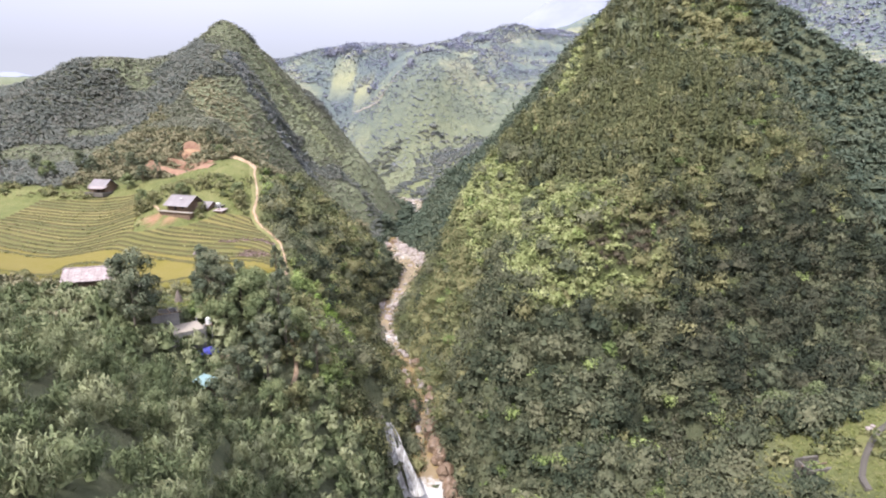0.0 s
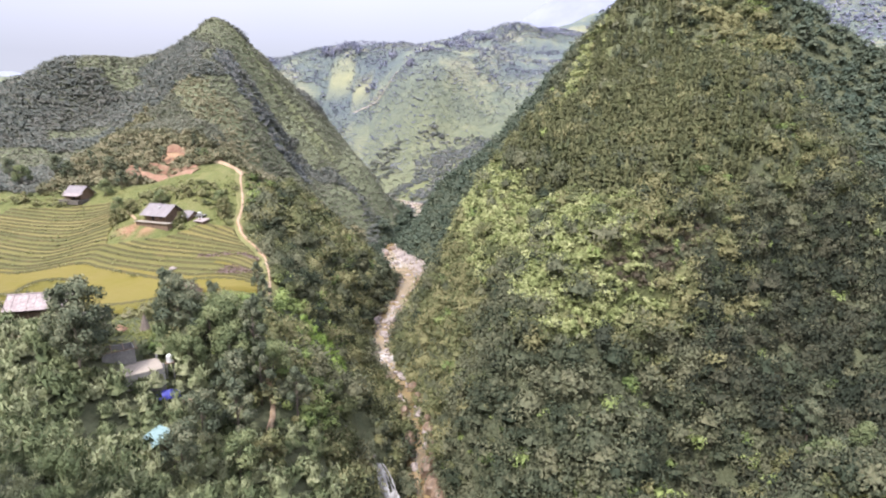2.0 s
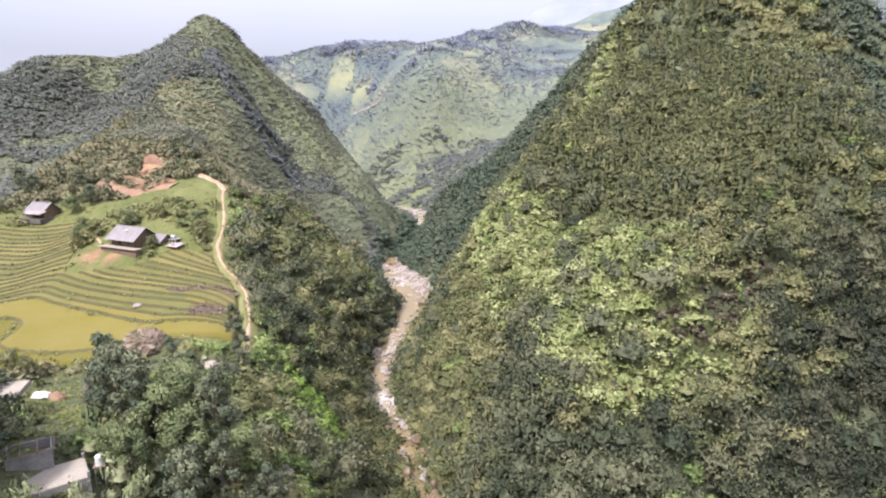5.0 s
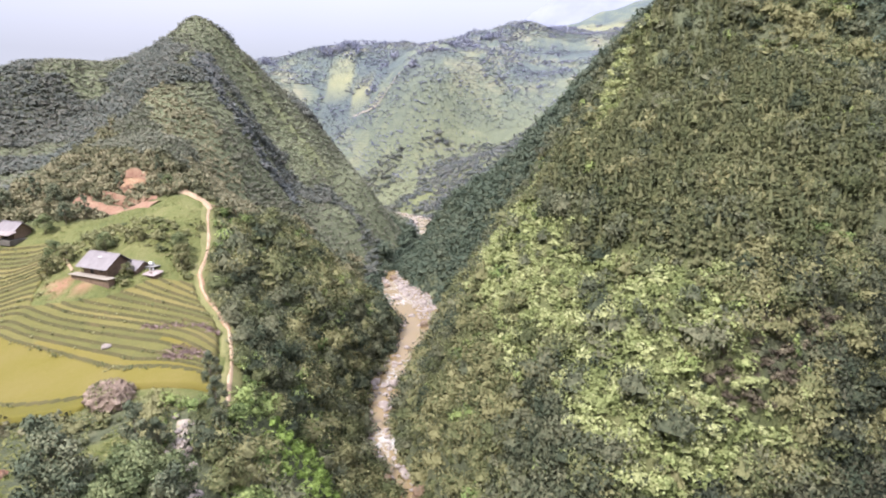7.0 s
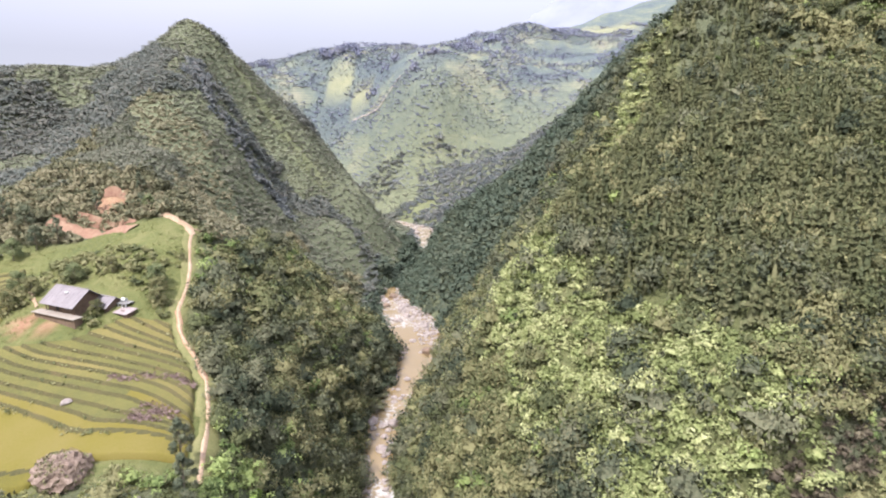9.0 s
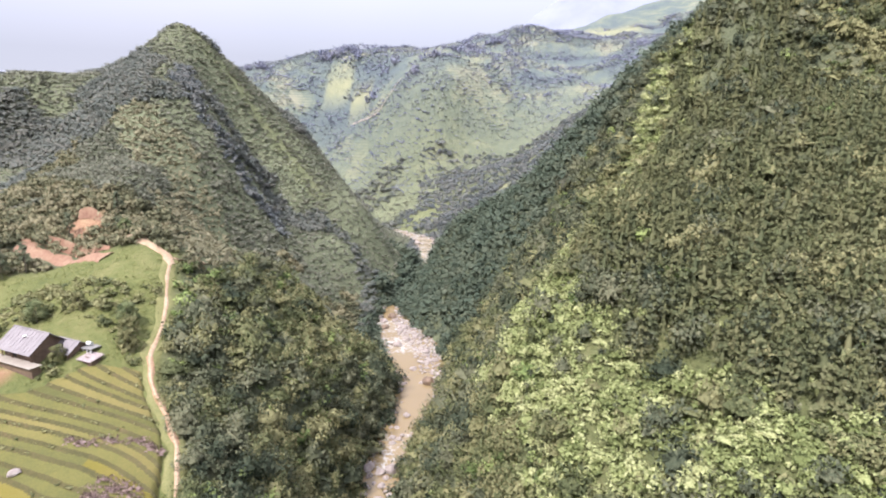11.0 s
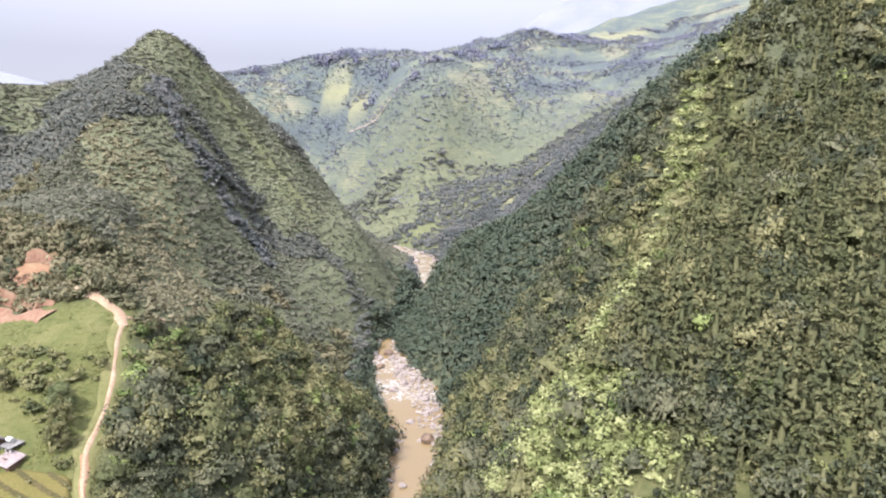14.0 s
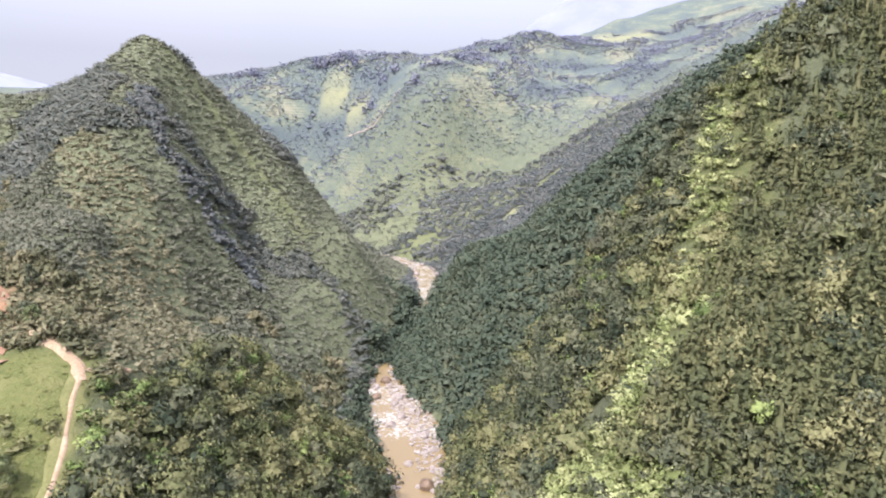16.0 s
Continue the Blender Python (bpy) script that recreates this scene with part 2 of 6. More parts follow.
WHITE = surface("white_paint", [(0.3, (0.384, 0.384, 0.372)), (0.7, (0.508, 0.508, 0.495))], 3, 0.5, rough=0.6, relief=0.15, depth=0.02)
# painted shade for panels that stand for open doors and windows
INSIDE_SHADE = surface("painted_inside_shade", [(0.3, (0.03, 0.026, 0.022)), (0.7, (0.06, 0.05, 0.045))], 3, 0.5)

# ---- the lie of the land ----
# Landforms as lines of spot heights in metres: (x, y, z).
SLOPE_LEFT = [(-14, 22, 45), (-30, 60, 33), (-33, 79, 18), (-19, 80, 10), (-17, 102, 2), (-31, 102, 11), (-52, 98, 26), (-28, 112, 21), (-21, 116, 3),
              (-15, 135, -2), (-47, 137, 20), (-28, 147, 9), (-140, 110, 46), (-60, 50, 38), (-110, 60, 52), (0, 0, 40), (-25, 0, 44), (30, -30, 48),
              (-60, 0, 50), (-120, 0, 65), (0, -80, 60), (60, -80, 65), (-100, -80, 75)]
TERRACES = [(-43, 151, 22), (-74, 162, 22), (-85, 149, 19), (-133, 225, 37), (-73, 224, 47), (-105, 234, 45), (-104, 250, 54), (-170, 215, 36), (-150, 140, 32), (-105, 150, 21)]
GORGE_LEFT = [(-105, 284, 62), (-117, 273, 63), (-102, 256, 57.5), (-118, 303, 69), (-93, 295, 48), (-54, 220, 30), (-47, 198, 22), (-42, 210, 24), (-40, 180, 20), (-35, 252, 12), (-81, 290, 32), (-70, 292, 30), (-86, 352, 44), (-52, 353, 22),
              (-49, 370, 20), (-76, 377, 47)]
LEFT_PEAK = [(-96, 348, 68), (-110, 374, 73), (-116, 366, 94), (-143, 402, 130), (-145, 408, 127), (-165, 390, 110), (-191, 350, 98), (-212, 330, 87), (-177, 337, 79),
             (-122, 325, 83), (-150, 290, 58), (-230, 420, 80), (-132, 425, 115),
             (-112, 422, 99), (-95, 418, 84), (-80, 412, 67), (-63, 405, 49), (-45, 395, 31), (-95, 475, 48), (-300, 350, 70), (-260, 260, 55), (-320, 250, 75), (-50, 445, 18)]
RIGHT_FOOT = [(46, 130, 18), (41, 133.5, 35), (54, 141.5, 38), (56, 125, 8), (60, 155, 51.5), (55, 83, 8), (58, 96, 11), (43, 112, -9), (57, 118, -8), (60, 124, 4), (97, 151, 15), (66, 140, 18), (39, 113, 5), (21, 103, 0), (24, 122, 24),
              (14, 125, 22), (69, 150, 36), (90, 80, 24), (120, 110, 30), (70, 50, 26), (30, 70, -5), (20, 40, 5), (4, 156, 16)]
RIGHT_HILL = [(59, 162, 55), (93, 177, 62), (125, 196, 55), (25, 159, 40), (13, 163, 38), (5, 188, 35), (45, 172, 55), (47, 192, 63), (29, 194, 63),
              (106, 216, 82), (136, 222, 73), (96, 251, 91), (116, 256, 116), (84, 265, 113), (174, 242, 83), (215, 240, 68), (250, 230, 60), (-3, 248, 6), (31, 292, 48),
              (7, 320, 24), (95, 275, 118), (80, 330, 107), (50, 372, 62), (36, 376, 46), (18, 375, 39), (0, 372, 22), (58, 396, 62), (42, 410, 42), (22, 405, 28), (-2, 380, 26), (-5, 395, 18), (120, 320, 100), (180, 330, 80)]
FAR_HILLS = [(70, 491, 63), (5, 440, 22), (110, 420, 90), (54, 640, 55), (-5, 660, 95), (-49, 710, 122), (-150, 774, 117), (-123, 827, 163), (-188, 827, 157),
             (-22, 800, 161), (54, 880, 190), (127, 796, 145), (128, 900, 203), (329, 1100, 265), (-97, 690, 45), (-2, 512, 12), (-22, 548, 8), (38, 502, 34), (65, 507, 60), (20, 440, 26), (45, 450, 44), (-10, 590, 22), (20, 570, 36), (10, 640, 48), (-70, 500, 22), (-170, 560, 60),
             (-300, 560, 90), (-420, 800, 120), (120, 640, 90), (320, 700, 200), (300, 450, 150), (-60, 960, 140), (-250, 960, 120), (300, 950, 210)]
# The river from below the falls upstream: x, y, water level, half width.
RIVER = [(20, 20, -42, 4), (8, 60, -33, 4), (2, 100, -25, 5.0), (-2.0, 119, -20, 4.6), (-4, 132, -14.5, 2.2), (-6, 150, -13.6, 2.1), (-10, 170, -13, 2.1),
         (-20, 190, -10.5, 2.6), (-22, 208, -9, 3.0), (-20, 228, -7.5, 4.2), (-14, 247, -6.5, 6.4), (-13, 265, -6, 6.2), (-15, 284, -5.5, 9), (-19, 300, -5.2, 11),
         (-25, 316, -5, 9), (-31, 341, -4.6, 3.6), (-27, 358, -4.4, 1.6), (-23, 378, -4.2, 1.0), (-19, 397, -4, 1.4), (-17, 439, -3.6, 4.2), (-18, 485, -3, 8.5), (-22, 505, -2.5, 6), (-42, 527, -2, 4), (-85, 560, 0, 4), (-150, 620, 2, 4)]

# The footpath along the rim: x, y.
PATH = [(-41.5, 149.5), (-44.8, 160.1), (-46.7, 166.9), (-49.9, 173.9), (-55.1, 181.3), (-61.2, 188.8), (-64.6, 195.6), (-65.8, 203.7), (-67.5, 210.4),
        (-70.6, 217.5), (-72.6, 225.5), (-77.5, 228.0), (-87.4, 234.0), (-99.0, 242.0)]


def kernel(d):
    return np.where(d > 0, d * d * np.log(d + 1e-12), 0.0)


def smooth_sheet(spots, stiff):
    """The bending sheet through the spot heights."""
    p = np.array(spots, float)
    k, q = len(p), p[:, :2] / 100
    a = np.zeros((k + 3, k + 3))
    a[:k, :k] = kernel(np.linalg.norm(q[:, None] - q[None], axis=2)) + stiff * np.eye(k)
    a[:k, k], a[:k, k + 1:] = 1, q
    a[k:, :k] = a[:k, k:].T
    w = np.linalg.solve(a, np.r_[p[:, 2], 0, 0, 0])

    def height(x, y):
        s = np.stack([np.ravel(x), np.ravel(y)], 1) / 100
        out = np.empty(len(s))
        for i in range(0, len(s), 20000):
            c = s[i:i + 20000]
            out[i:i + 20000] = kernel(np.linalg.norm(c[:, None] - q[None], axis=2)) @ w[:k] + w[k] + c @ w[k + 1:]
        return out.reshape(np.shape(x))
    return height


SHEET = smooth_sheet(SLOPE_LEFT + TERRACES + GORGE_LEFT + LEFT_PEAK + RIGHT_FOOT + RIGHT_HILL + FAR_HILLS + [r[:3] for r in RIVER], 0.002)


def resample(line, step):
    """Points every step metres along a line of rows, smoothed."""
    p = np.array(line, float)
    s = np.r_[0, np.cumsum(np.linalg.norm(np.diff(p[:, :2], axis=0), axis=1))]
    u = np.arange(0, s[-1], step)
    q = np.stack([np.interp(u, s, p[:, i]) for i in range(p.shape[1])], 1)
    for _ in range(3):
        q[1:-1] = 0.25 * q[:-2] + 0.5 * q[1:-1] + 0.25 * q[2:]
    return q


RIVER_LINE = resample(RIVER, 4.0)


def near_line(x, y, line):
    """Distance from a resampled line, and the line's own row there."""
    x, y = np.ravel(x), np.ravel(y)
    best, row = np.full(len(x), 1e9), np.zeros(len(x), int)
    for i, r in enumerate(line):
        d = np.hypot(x - r[0], y - r[1])
        m = d < best
        best[m], row[m] = d[m], i
    return best, line[row]


def value_noise(x, y, cell, seed):
    """Smooth lattice noise from -1 to 1."""
    u, v = np.asarray(x) / cell, np.asarray(y) / cell
    i, j = np.floor(u).astype(np.int64), np.floor(v).astype(np.int64)
    fu, fv = u - i, v - j
    fu, fv = fu * fu * (3 - 2 * fu), fv * fv * (3 - 2 * fv)

    def lattice(a, b):
        h = (a * 374761393 + b * 668265263 + seed * 974711) & 0xFFFFFFFF
        h = ((h ^ (h >> 13)) * 1274126177) & 0xFFFFFFFF
        return ((h ^ (h >> 16)) & 0xFFFF) / 32767.5 - 1
    return (lattice(i, j) * (1 - fu) + lattice(i + 1, j) * fu) * (1 - fv) + (lattice(i, j + 1) * (1 - fu) + lattice(i + 1, j + 1) * fu) * fv


def step01(v, a, b):
    t = np.clip((v - a) / (b - a), 0, 1)
    return t * t * (3 - 2 * t)


def land(x, y):
    """Height of the bare ground."""
    shape = np.shape(x)
    x, y = np.ravel(np.asarray(x, float)), np.ravel(np.asarray(y, float))
    z = SHEET(np.clip(x, -500, 500), np.clip(y, -150, 1150))
    rough = 1.9 * value_noise(x, y, 21, 1) + 1.0 * value_noise(x, y, 9, 2)
    far = step01(y, 420, 700)
    z = z + rough * (1 - far) * field_mask(x, y) + far * (8 * value_noise(x, y, 95, 3) + 7 * (0.5 - np.abs(value_noise(x + 0.35 * y, y * 0.45, 46, 4))) * 1.6 + 3 * value_noise(x, y, 27, 5))
    z = z + 3.5 * np.exp(-np.hypot(x + 148, y - 403) / 8)      # the sharp tip of the pointed hill
    d, r = near_line(x, y, RIVER_LINE)
    w = step01(d, r[:, 3] * 1.0, r[:, 3] + 6)
    z = (r[:, 2] - 0.7) * (1 - w) + np.maximum(z, r[:, 2] + 0.3) * w
    return (z - 0.8 * terrace_mask(x, y)).reshape(shape)


def rim(y):
    """Where the path runs, by y."""
    return np.interp(y, [q[1] for q in PATH[:11]], [q[0] for q in PATH[:11]])


def terrace_top(x):
    """Upper edge of the stepped fields along y."""
    return 192 - 6 * step01(-x, 72, 84) * (1 - step01(-x, 100, 106)) + 27 * step01(-x, 100, 116)


def terrace_mask(x, y):
    """1 on the stepped rice fields."""
    right = rim(y) - 2.2 + 0.8 * value_noise(x, y, 5, 6)
    return (1 - step01(x, right - 1, right + 1)) * step01(x, -196, -194) * step01(y - 4.5 * step01(x, -68, -64), 147, 149) * (1 - step01(y - terrace_top(x), -1.5, 0.5))


def field_mask(x, y):
    """0 on the rice terraces and the meadow, 1 elsewhere."""
    inside = step01(x, -205, -190) * (1 - step01(x - rim(y), 1.0, 3.0)) * step01(y, 146, 150) * (1 - step01(y, 226, 234))
    return 1 - inside
# Grassy stripe down the pointed hill: x, y.
GRASS_RIDGE = [(-133, 401), (-125, 401), (-118, 400), (-109, 398.5), (-98, 396), (-82, 388), (-70, 381)]


PALE_BAND = [(-135, 393), (-128, 388), (-114, 385), (-96, 381), (-77, 370), (-60, 357)]      # open grass down its face
DARK_GULLY = [(-126, 362), (-112, 343), (-103, 337), (-91, 334), (-77, 329)]
WARM_RIDGE = [(-130, 322), (-116, 310), (-106, 301), (-95, 293), (-77, 260), (-64, 237)]


FARMED = [(38, 502, 9, 7), (64, 508, 12, 6), (-45, 757, 16, 16), (-33, 680, 7, 8), (100, 760, 14, 12), (236, 966, 34, 26), (135, 837, 16, 12), (-168, 765, 12, 14), (-128, 776, 10, 14), (28, 742, 13, 10), (-54, 664, 10, 9), (-100, 745, 9, 12)]      # x, y and half axes
CRAG = [(37, 130.5), (43, 134.5), (49, 139), (55, 143.5), (60, 147)]      # brown overhang across the slope


def lime_zone(x, y):
    return np.hypot(x + 27.3, (y - 150.5) * 0.75) < 6.5 + 2.5 * value_noise(x, y, 5, 98)


def pine_zone(x, y, z):
    return (x > 20 + np.maximum(0, y - 190) * 0.6 + 3 * value_noise(x, y, 9, 11)) & (z > 47 + 4 * value_noise(x, y, 12, 12)) & (x < 96) & (y > 140) & (y < 290)


def yellow_zone(x, y, z):
    n = value_noise(x, y, 14, 13) + 0.6 * value_noise(x, y, 5, 14) + 0.35 * value_noise(x, y, 1.9, 97)
    band = (z > 23 + 6 * n) & (z < 54) & (x > 4 + 5 * n) & (x < 48 + 8 * n) & (y > 116) & (y < 205)
    crest = np.abs(x - 16 - np.maximum(0, y - 190) * 0.62) < 6.5 + 5 * n + 2 * value_noise(x, y, 3.5, 26)
    return band | (crest & (z > 40) & (y > 175) & (y < 300))
# ---- end of the lie of the land ----


def grid_mesh(name, xs, ys, zs, mat):
    nx, ny = len(xs), len(ys)
    v = np.stack([np.tile(xs, ny), np.repeat(ys, nx), zs.ravel()], 1)
    i = (np.arange(ny - 1)[:, None] * nx + np.arange(nx - 1)[None]).ravel()
    f = np.stack([i, i + 1, i + nx + 1, i + nx], 1)
    return raw_mesh(name, v, f, mat)


def raw_mesh(name, v, f, mat, smooth=True, tint=None, extra=None, normals=None):
    """A mesh straight from arrays; all faces have the same number of corners."""
    me = bpy.data.meshes.new(name)
    k = f.shape[1]
    me.vertices.add(len(v))
    me.vertices.foreach_set("co", np.ascontiguousarray(v, np.float32).ravel())
    me.loops.add(f.size)
    me.loops.foreach_set("vertex_index", np.ascontiguousarray(f, np.int32).ravel())
    me.polygons.add(len(f))
    me.polygons.foreach_set("loop_start", np.arange(0, f.size, k, dtype=np.int32))
    me.polygons.foreach_set("use_smooth", np.full(len(f), smooth))
    for key, val in (("tint", tint), *(extra or {}).items()):
        if val is not None:
            me.attributes.new(key, "FLOAT", "POINT").data.foreach_set("value", np.ascontiguousarray(val, np.float32))
    me.update(calc_edges=True)
    me.materials.append(mat)
    if normals is not None:      # leaves are shaded by the roundness of their crown
        me.normals_split_custom_set_from_vertices(np.ascontiguousarray(normals, np.float32))
    return me


def spaced(a, b, step, grow_lo=0, grow_hi=0, ratio=1.12):
    core = list(np.arange(a, b, step))
    s, lo = step, []
    p = a
    for _ in range(grow_lo):
        s *= ratio
        p -= s
        lo.append(p)
    s, hi, p = step, [], core[-1]
    for _ in range(grow_hi):
        s *= ratio
        p += s
        hi.append(p)
    return np.array(lo[::-1] + core + hi)


def ground_material():
    """Forest floor, meadow grass, bare soil and the farmed slopes across the valley, by the lie of the land; haze is
    painted into the far tones.
    """
    m, n, l, b = material("hillside_ground")
    fine, mid, big = noise_node(n, l, 0.75, 7, 0.68), noise_node(n, l, 0.12, 4), noise_node(n, l, 0.018, 4, 0.6)
    v = math_node(n, l, "ADD", math_node(n, l, "MULTIPLY", fine.outputs["Fac"], 0.5), math_node(n, l, "MULTIPLY", mid.outputs["Fac"], 0.5))

    def stage(name):
        a = n.new("ShaderNodeAttribute")
        a.attribute_name = name
        return a.outputs["Fac"]

    def tone(stops, fac=v):
        r = ramp(n, stops)
        l.new(fac, r.inputs["Fac"])
        return r.outputs["Color"]
    col = tone([(0.3, (0.048, 0.054, 0.032)), (0.5, (0.080, 0.088, 0.050)), (0.7, (0.125, 0.122, 0.072))])
    col = mix_node(n, l, stage("scrub"), col, tone([(0.3, (0.095, 0.108, 0.064)), (0.5, (0.130, 0.142, 0.085)), (0.7, (0.172, 0.176, 0.108))]))
    col = mix_node(n, l, stage("meadow"), col, tone([(0.32, (0.070, 0.084, 0.030)), (0.5, (0.112, 0.120, 0.043)), (0.68, (0.165, 0.155, 0.068))]))
    col = mix_node(n, l, stage("soil"), col, tone([(0.3, (0.172, 0.077, 0.047)), (0.5, (0.249, 0.146, 0.090)), (0.7, (0.292, 0.215, 0.129))]))
    w = math_node(n, l, "ADD", math_node(n, l, "MULTIPLY", big.outputs["Fac"], 0.7), math_node(n, l, "MULTIPLY", mid.outputs["Fac"], 0.3))
    # farmed terraces across the valley follow the contours
    wave, co = n.new("ShaderNodeTexWave"), n.new("ShaderNodeTexCoord")
    wave.bands_direction = "Z"
    for key, val in (("Scale", 0.11), ("Distortion", 1.5), ("Detail", 2.0), ("Detail Scale", 0.4)):
        wave.inputs[key].default_value = val
    l.new(co.outputs["Object"], wave.inputs["Vector"])
    farm = ramp(n, [(0.49, (0, 0, 0)), (0.56, (1, 1, 1))])
    l.new(w, farm.inputs["Fac"])
    bands = math_node(n, l, "MULTIPLY", math_node(n, l, "SUBTRACT", wave.outputs["Fac"], 0.5), math_node(n, l, "MULTIPLY", farm.outputs["Color"], 0.09))
    w2 = math_node(n, l, "ADD", w, bands)
    w2 = math_node(n, l, "ADD", w2, math_node(n, l, "MULTIPLY", math_node(n, l, "SUBTRACT", fine.outputs["Fac"], 0.5), 0.16))
    # far slopes: tones shifted towards grey-blue to paint the haze
    hazed_far_col = tone([(0.36, (0.074, 0.092, 0.098)), (0.45, (0.088, 0.107, 0.105)), (0.51, (0.103, 0.123, 0.105)), (0.56, (0.136, 0.150, 0.112)), (0.64, (0.190, 0.184, 0.135))], w2)
    col = mix_node(n, l, stage("far_haze"), col, hazed_far_col)
    col = mix_node(n, l, stage("farm"), col, tone([(0.3, (0.165, 0.172, 0.105)), (0.5, (0.205, 0.205, 0.120)), (0.7, (0.245, 0.225, 0.140))]))
    l.new(col, b.inputs["Base Color"])
    b.inputs["Roughness"].default_value, b.inputs["Specular IOR Level"].default_value = 0.9, 0.15
    bump(n, l, b, fine.outputs["Fac"], 0.9, 1.1)
    return m


gx, gy = spaced(-230, 190, 2.2, 34, 34), spaced(-10, 450, 2.2, 26, 52, 1.09)
GX, GY = np.meshgrid(gx, gy)
GZ = land(GX, GY)
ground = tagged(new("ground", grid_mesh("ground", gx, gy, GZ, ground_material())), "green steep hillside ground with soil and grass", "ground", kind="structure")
x, y = GX.ravel(), GY.ravel()
meadow = (1 - field_mask(x, y)) + (value_noise(x, y, 17, 41) > 0.1) * step01(-x, 40, 60) * step01(y, 112, 122) * (1 - step01(y, 140, 147))
meadow += step01(x, 52, 60) * (1 - step01(y, 88, 96))          # grassy foot of the near slope across the river
meadow += (np.hypot((x + 22) / 1.5, y - 545) < 22) * 0.4 + (np.hypot((x - 66) / 2, y - 508) < 9) * 0.5
meadow += 0.6 * yellow_zone(x, y, GZ.ravel())
meadow += 0.32 * (near_line(x, y, resample([(*q, 0) for q in GRASS_RIDGE], 3.0))[0] < 5 + 3 * value_noise(x, y, 8, 43))
soil = np.zeros_like(x)
for cx, cy, cr in ((-97, 191, 3.2), (-91, 190, 2.5), (-107, 246, 6.5), (-90, 234, 2.5), (-99, 240, 2.5)):
    soil = np.maximum(soil, 1 - step01(np.hypot(x - cx, y - cy) + 1.5 * value_noise(x, y, 3, 42), cr * 0.7, cr * 1.2))
farm = np.zeros_like(x)
for cx, cy, ra, rb in FARMED:
    farm = np.maximum(farm, 0.85 * (1 - step01(np.hypot((x - cx) / ra / 1.5, (y - cy) / rb / 0.55) + 0.25 * value_noise(x, y, 14, 44), 0.75, 1.15)))
for key, val in (("farm", farm), ("meadow", np.clip(meadow, 0, 1)), ("soil", soil), ("scrub", 0.85 * step01(y, 245, 285)), ("far_haze", np.maximum(step01(y, 580, 760), step01(x, 165, 240) * step01(y, 270, 330)))):
    ground.data.attributes.new(key, "FLOAT", "POINT").data.foreach_set("value", np.ascontiguousarray(val, np.float32))

# mountains closing the valley; haze painted as bluish colour and a faint glow
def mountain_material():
    m, n, l, b = material("hazed_far_mountain")
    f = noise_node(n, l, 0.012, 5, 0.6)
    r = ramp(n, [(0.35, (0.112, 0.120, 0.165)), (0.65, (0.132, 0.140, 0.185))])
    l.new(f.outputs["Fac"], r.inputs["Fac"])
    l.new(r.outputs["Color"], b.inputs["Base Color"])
    # the same bluish tone glows a little, to brighten the haze
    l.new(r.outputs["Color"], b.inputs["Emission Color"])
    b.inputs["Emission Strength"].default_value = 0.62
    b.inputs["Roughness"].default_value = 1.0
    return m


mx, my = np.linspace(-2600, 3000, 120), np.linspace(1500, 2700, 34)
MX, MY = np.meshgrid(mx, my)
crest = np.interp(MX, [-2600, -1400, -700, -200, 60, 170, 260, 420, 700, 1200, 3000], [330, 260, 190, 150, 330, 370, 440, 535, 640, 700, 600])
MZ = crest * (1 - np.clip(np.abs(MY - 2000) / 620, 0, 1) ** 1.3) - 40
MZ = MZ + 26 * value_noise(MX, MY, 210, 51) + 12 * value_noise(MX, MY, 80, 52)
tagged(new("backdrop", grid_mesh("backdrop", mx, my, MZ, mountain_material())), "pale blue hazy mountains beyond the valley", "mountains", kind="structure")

# ---- vegetation ----
RNG = np.random.default_rng(7)


def unit(v):
    return v / np.maximum(np.linalg.norm(v, axis=1, keepdims=True), 1e-9)


def leaf_cloud(points, normals, size, slim, rng, droop=0.0):
    """Quads at the points, facing roughly along the normals."""
    k = len(points)
    n = unit(normals + rng.normal(0, 0.45, (k, 3)))
    t = unit(np.cross(n, rng.normal(0, 1, (k, 3))))
    t[:, 2] -= droop
    t = unit(t)
    b = unit(np.cross(n, t))
    s = size * rng.uniform(0.7, 1.3, (k, 1))
    a, c = t * s, b * s * slim
    bend = n * s * 0.25
    v = np.stack([points - a - bend, points - c, points + a - bend, points + c], 1).reshape(-1, 3)
    return v, np.arange(4 * k).reshape(-1, 4)


def sprays(points, normals, size, slim, rng, droop=0.0):
    """Pointed three-cornered leaf sprays at the points, turned out along the normals."""
    k = len(points)
    n = unit(normals + rng.normal(0, 0.5, (k, 3)))
    t = unit(np.cross(n, rng.normal(0, 1, (k, 3))))
    t[:, 2] -= droop
    t = unit(t)
    b = unit(np.cross(n, t))
    s = size * rng.uniform(0.6, 1.4, (k, 1))
    v = np.stack([points - t * s * 0.6 - b * s * slim, points + t * s * 1.1 - n * s * 0.2, points - t * s * 0.6 + b * s * slim], 1).reshape(-1, 3)
    return v, np.arange(3 * k).reshape(-1, 3)


def ball(fine, low=-0.3):
    """Directions and triangles of a round hull, open below."""
    bm = bmesh.new()
    bmesh.ops.create_icosphere(bm, subdivisions=fine, radius=1)
    bmesh.ops.delete(bm, geom=[v for v in bm.verts if v.co.z < low], context="VERTS")
    bm.verts.index_update()
    v, f = np.array([q.co[:] for q in bm.verts]), np.array([[q.index for q in g.verts] for g in bm.faces])
    bm.free()
    return v, f


HULLS = {0: ball(1, 0.0), 1: ball(1, -0.3), 2: ball(2, -0.2)}


